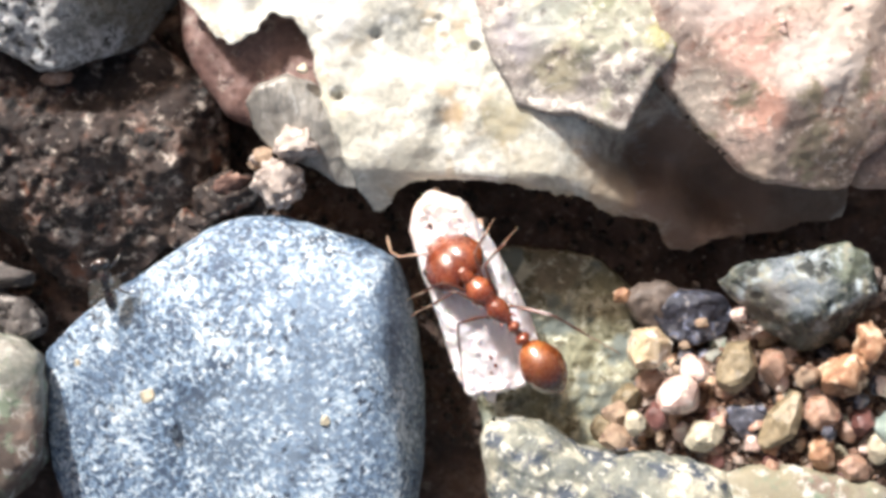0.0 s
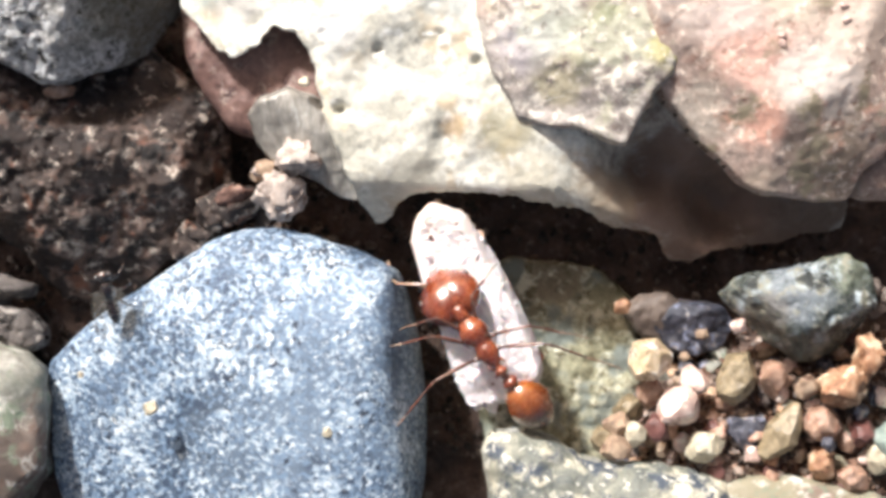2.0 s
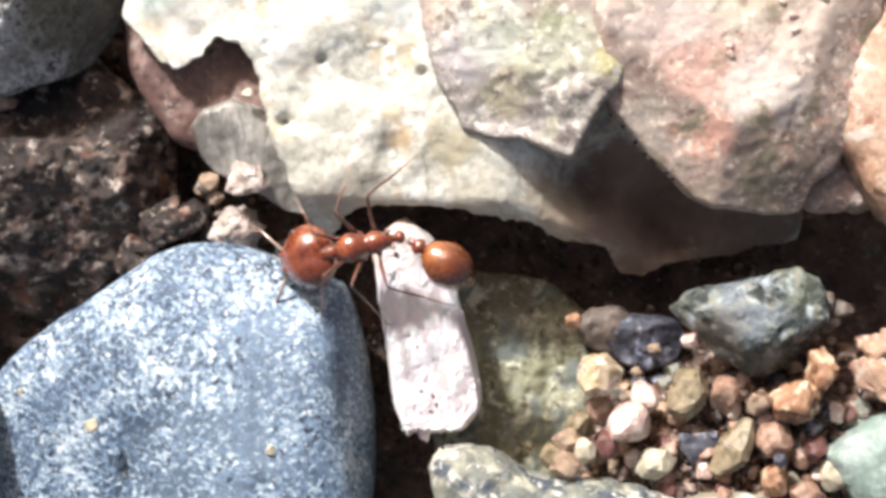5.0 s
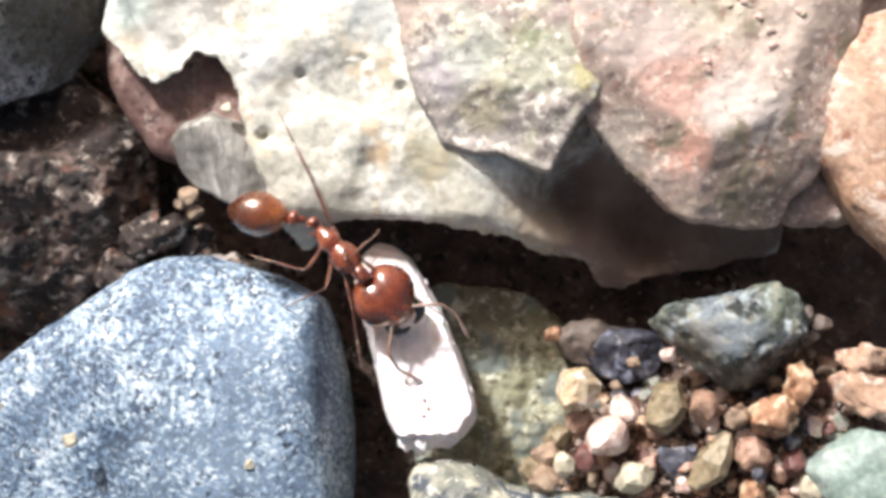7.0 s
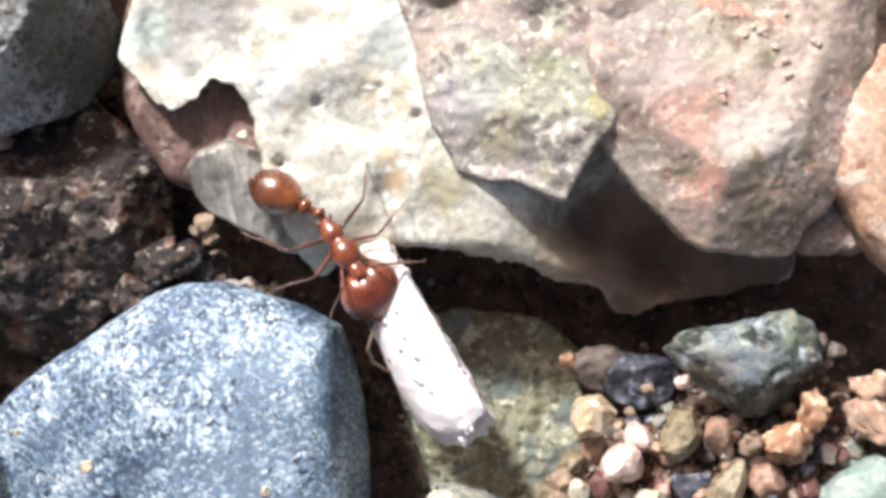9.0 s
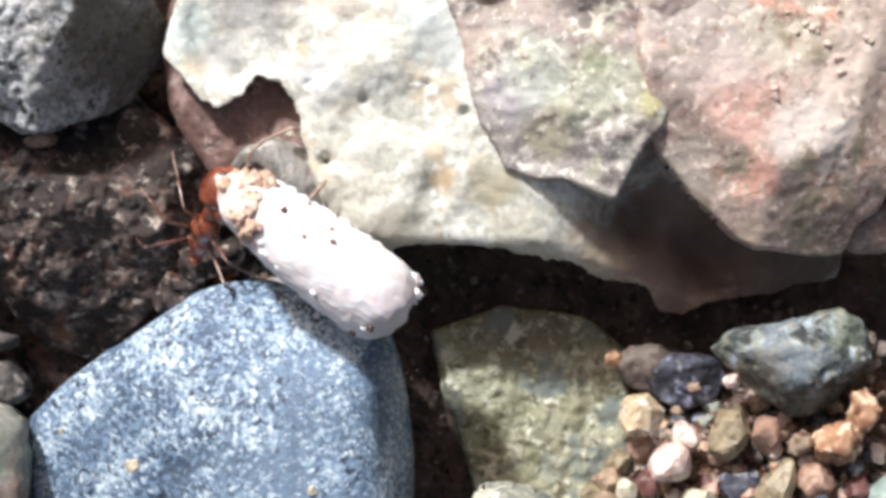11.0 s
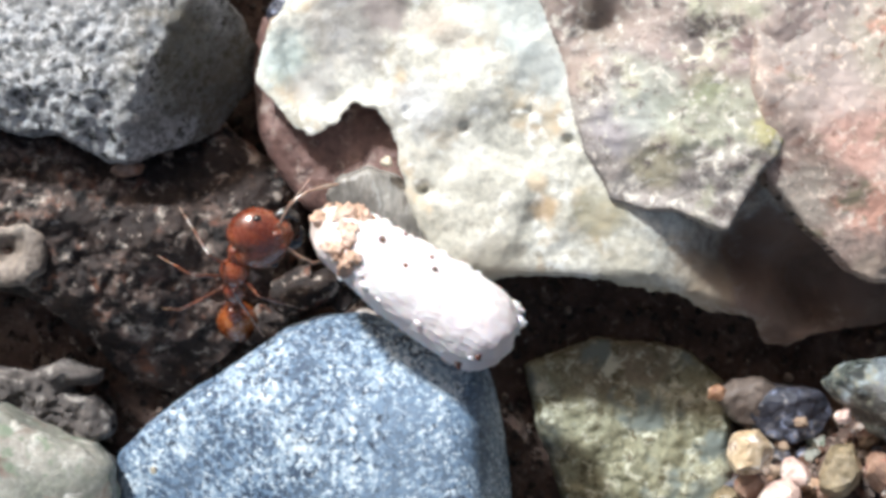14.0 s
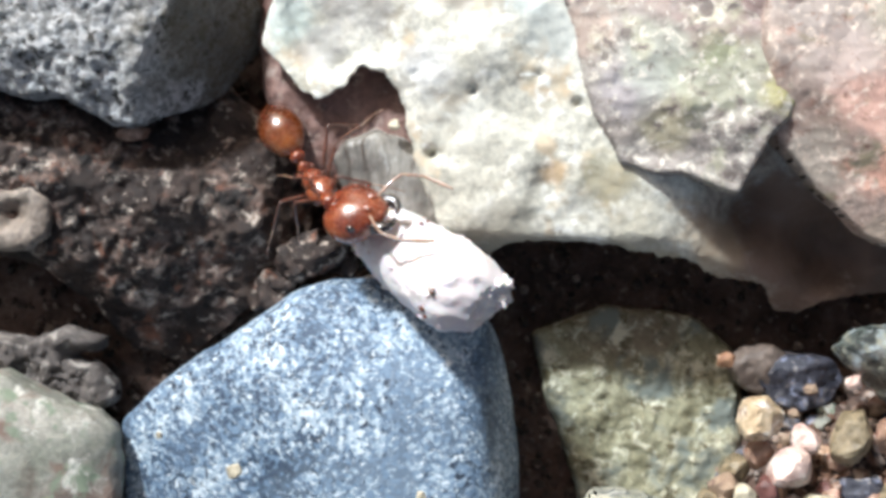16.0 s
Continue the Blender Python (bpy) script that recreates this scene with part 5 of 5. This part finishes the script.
# seconds, middle x y z, turn, pitch and spin about its length
LOAD_ROWS = [
    (0.00, 0.83, -1.29, -1.34, 23, 5, -140),
    (2.30, 0.83, -1.29, -1.34, 23, 5, -140),
    (2.50, 0.95, -1.53, -1.27, 22, 4, -140),
    (3.40, 0.95, -1.53, -1.27, 22, 4, -136),
    (3.60, 0.90, -1.56, -1.36, 16, 10, -136),
    (4.00, 0.83, -1.58, -1.60, 9, 13, -134),
    (4.20, 0.83, -1.58, -1.60, 9, 13, -134),
    (6.50, 1.15, -1.56, -1.60, 20, -18, -130),
    (7.00, 1.14, -1.62, -1.60, 19, -18, -130),
    (7.50, 1.10, -1.62, -1.60, 18, -16, -130),
    (8.00, 0.92, -1.39, -1.60, 16, 14, -130),
    (8.20, 0.90, -1.48, -1.60, 16, 14, -130),
    (8.90, 1.12, -0.81, -0.48, 28, -4, -60),
    (9.60, -0.22, 0.52, 0.16, 44, -12, 10),
    (10.30, -1.88, 1.46, -0.16, 47, -21, 80),
    (10.50, -1.88, 1.76, -0.16, 45, -20, 80),
    (10.70, -2.71, 2.35, 0.08, 40, -13, 76),
    (11.00, -3.22, 1.83, 0.64, 53, 3, 60),
    (11.50, -3.42, 2.18, 0.64, 48, 3, 48),
    (12.00, -3.44, 1.84, 0.64, 54, 3, 50),
    (12.50, -3.42, 1.91, 0.64, 55, 3, 50),
    (13.00, -3.47, 2.03, 0.64, 54, 3, 52),
    (13.50, -3.58, 1.92, 0.64, 54, 3, 58),
    (14.00, -3.31, 1.85, 0.56, 56, 1, 66),
    (14.40, -3.68, 1.68, -0.40, 65, -38, 70),
    (14.50, -3.74, 1.68, -0.44, 64, -40, 70),
    (15.00, -3.53, 1.68, -0.44, 59, -43, 72),
    (15.50, -3.72, 1.96, -0.52, 57, -46, 74),
    (16.00, -3.36, 1.47, -0.56, 54, -48, 76),
]


def two_links(hip, goal, thigh, shank, s, yaw):
    """Poses of a leg at its hip and of its shank at the knee, so that the foot reaches towards goal; the knee bends up and forwards."""
    way = goal - hip
    turn = math.atan2(way.y, way.x * s)
    turn = radians(yaw) + max(-0.70, min(0.70, (turn - radians(yaw) + math.pi) % (2 * math.pi) - math.pi))
    flat = max(0.5, math.hypot(way.x, way.y))
    u = Vector((s * math.cos(turn) * flat, math.sin(turn) * flat, max(-0.7 * flat, min(0.15 * flat, way.z))))
    far = max(abs(thigh - shank) + 0.25, min(thigh + shank - 0.06, u.length))
    u.normalize()
    bend = Vector((0, 0.55, 1.0))
    bend = (bend - u * bend.dot(u)).normalized()
    a = math.acos(max(-1.0, min(1.0, (thigh * thigh + far * far - shank * shank) / (2 * thigh * far))))
    x = u * math.cos(a) + bend * math.sin(a)
    z = (bend * math.cos(a) - u * math.sin(a)).normalized()
    y = z.cross(x)
    m = Matrix((x, y, z)).transposed().to_4x4()
    m.translation = hip * MM
    fold = (u * far - x * thigh).normalized()
    k = Matrix.Rotation(-math.atan2(fold.dot(z), fold.dot(x)), 4, "Y")
    k.translation = (thigh * MM, 0, 0)
    return m, k


def eased(rows):
    """The same rows, with halfway rows put in where a thing turns far between two of them."""
    full = [rows[0]]
    for t, m in rows[1:]:
        t0, m0 = full[-1]
        q0, q = m0.to_quaternion(), m.to_quaternion()
        if q0.dot(q) < 0:
            q.negate()
        steps = 1 + int(2 * math.acos(min(1.0, q0.dot(q))) / radians(70))
        for k in range(1, steps):
            f = k / steps
            full.append((t0 + (t - t0) * f, Matrix.Translation(m0.translation.lerp(m.translation, f)) @ q0.slerp(q, f).to_matrix().to_4x4()))
        full.append((t, m))
    return full


def motions():
    walk(ANT, eased([(r[0], pose(r[1] * MM, r[2] * MM, r[3] * MM, r[5], 0, r[4])) for r in ANT_ROWS]))
    walk(HEAD, eased([(r[0], pose(r[8] * MM, r[9] * MM, r[10] * MM, r[7], 0, r[6])) for r in ANT_ROWS]))
    walk(GASTER_PART, eased([(r[0], pose(r[11] * MM, r[12] * MM, r[13] * MM, r[15], 0, r[14])) for r in ANT_ROWS]))
    for leg, shin, foot, s, y, yaw, thigh, shank in LEG_PARTS:
        stands, leg_rows, shin_rows = FEET[y, s], [], []
        hip = Vector((s * 0.24, y, -0.16))
        for r in ANT_ROWS:
            body = pose(r[1], r[2], r[3], r[5], 0, r[4])
            rest = hip + Vector((s * math.cos(radians(yaw)), math.sin(radians(yaw)), 0)) * (thigh + shank) * 0.62 + Vector((0, 0, -0.75))
            near = min(stands, key=lambda f: abs(f[0] - r[0]))
            trust = max(0.0, 1 - abs(near[0] - r[0]) / 0.45)
            goal = body.inverted() @ Vector((near[1], near[2], r[3] - 0.9))
            leg_pose, shin_pose = two_links(hip, rest.lerp(goal, trust), thigh, shank, s, yaw)
            leg_rows.append((r[0], leg_pose))
            shin_rows.append((r[0], shin_pose))
        walk(leg, eased(leg_rows))
        walk(shin, eased(shin_rows))
        walk(foot, eased(shin_rows))
    walk(LOAD, eased([(t, pose(x * MM, y * MM, z * MM, 0, 0, turn) @ pose(0, 0, 0, pitch) @ pose(0, 0, 0, 0, spin)) for t, x, y, z, turn, pitch, spin in LOAD_ROWS]))
    fx, fy = -9.60, -0.73
    walk(FLY, [(0, pose(fx * MM, fy * MM, -0.29 * MM, 20, 0, 12)), (2.3, pose(fx * MM, fy * MM, -0.29 * MM, 20, 0, 12)), (2.6, pose((fx - 0.05) * MM, (fy + 0.25) * MM, -0.55 * MM, 34, 20, -40)),
               (4.2, pose((fx - 0.05) * MM, (fy + 0.25) * MM, -0.55 * MM, 34, 20, -40)), (4.6, pose((fx - 1.5) * MM, (fy + 1.0) * MM, 2.5 * MM, 10, 0, 30)),
               (5.6, pose(-32 * MM, 16 * MM, 4.0 * MM, 0, 0, 65)), (6.2, pose(-40 * MM, 20 * MM, -5.1 * MM, 0, 0, 65)), (16, pose(-40 * MM, 20 * MM, -5.1 * MM, 0, 0, 65))])
    for k, clod in enumerate(CLODS):
        x, y, z = clod.location
        walk(clod, [(0, pose(x, y, z)), (4.6 + 0.1 * k, pose(x, y, z)), (5.1 + 0.1 * k, pose(x + 0.3 * MM, y - 0.9 * MM, z - 1.0 * MM, 50, 20, 10)),
                    (5.6 + 0.1 * k, pose(x + 0.2 * MM + 0.3 * k * MM, 0.36 * MM, -4.16 * MM, 120, 40, 20)), (16, pose(x + 0.2 * MM + 0.3 * k * MM, 0.36 * MM, -4.16 * MM, 120, 40, 20))])


motions()
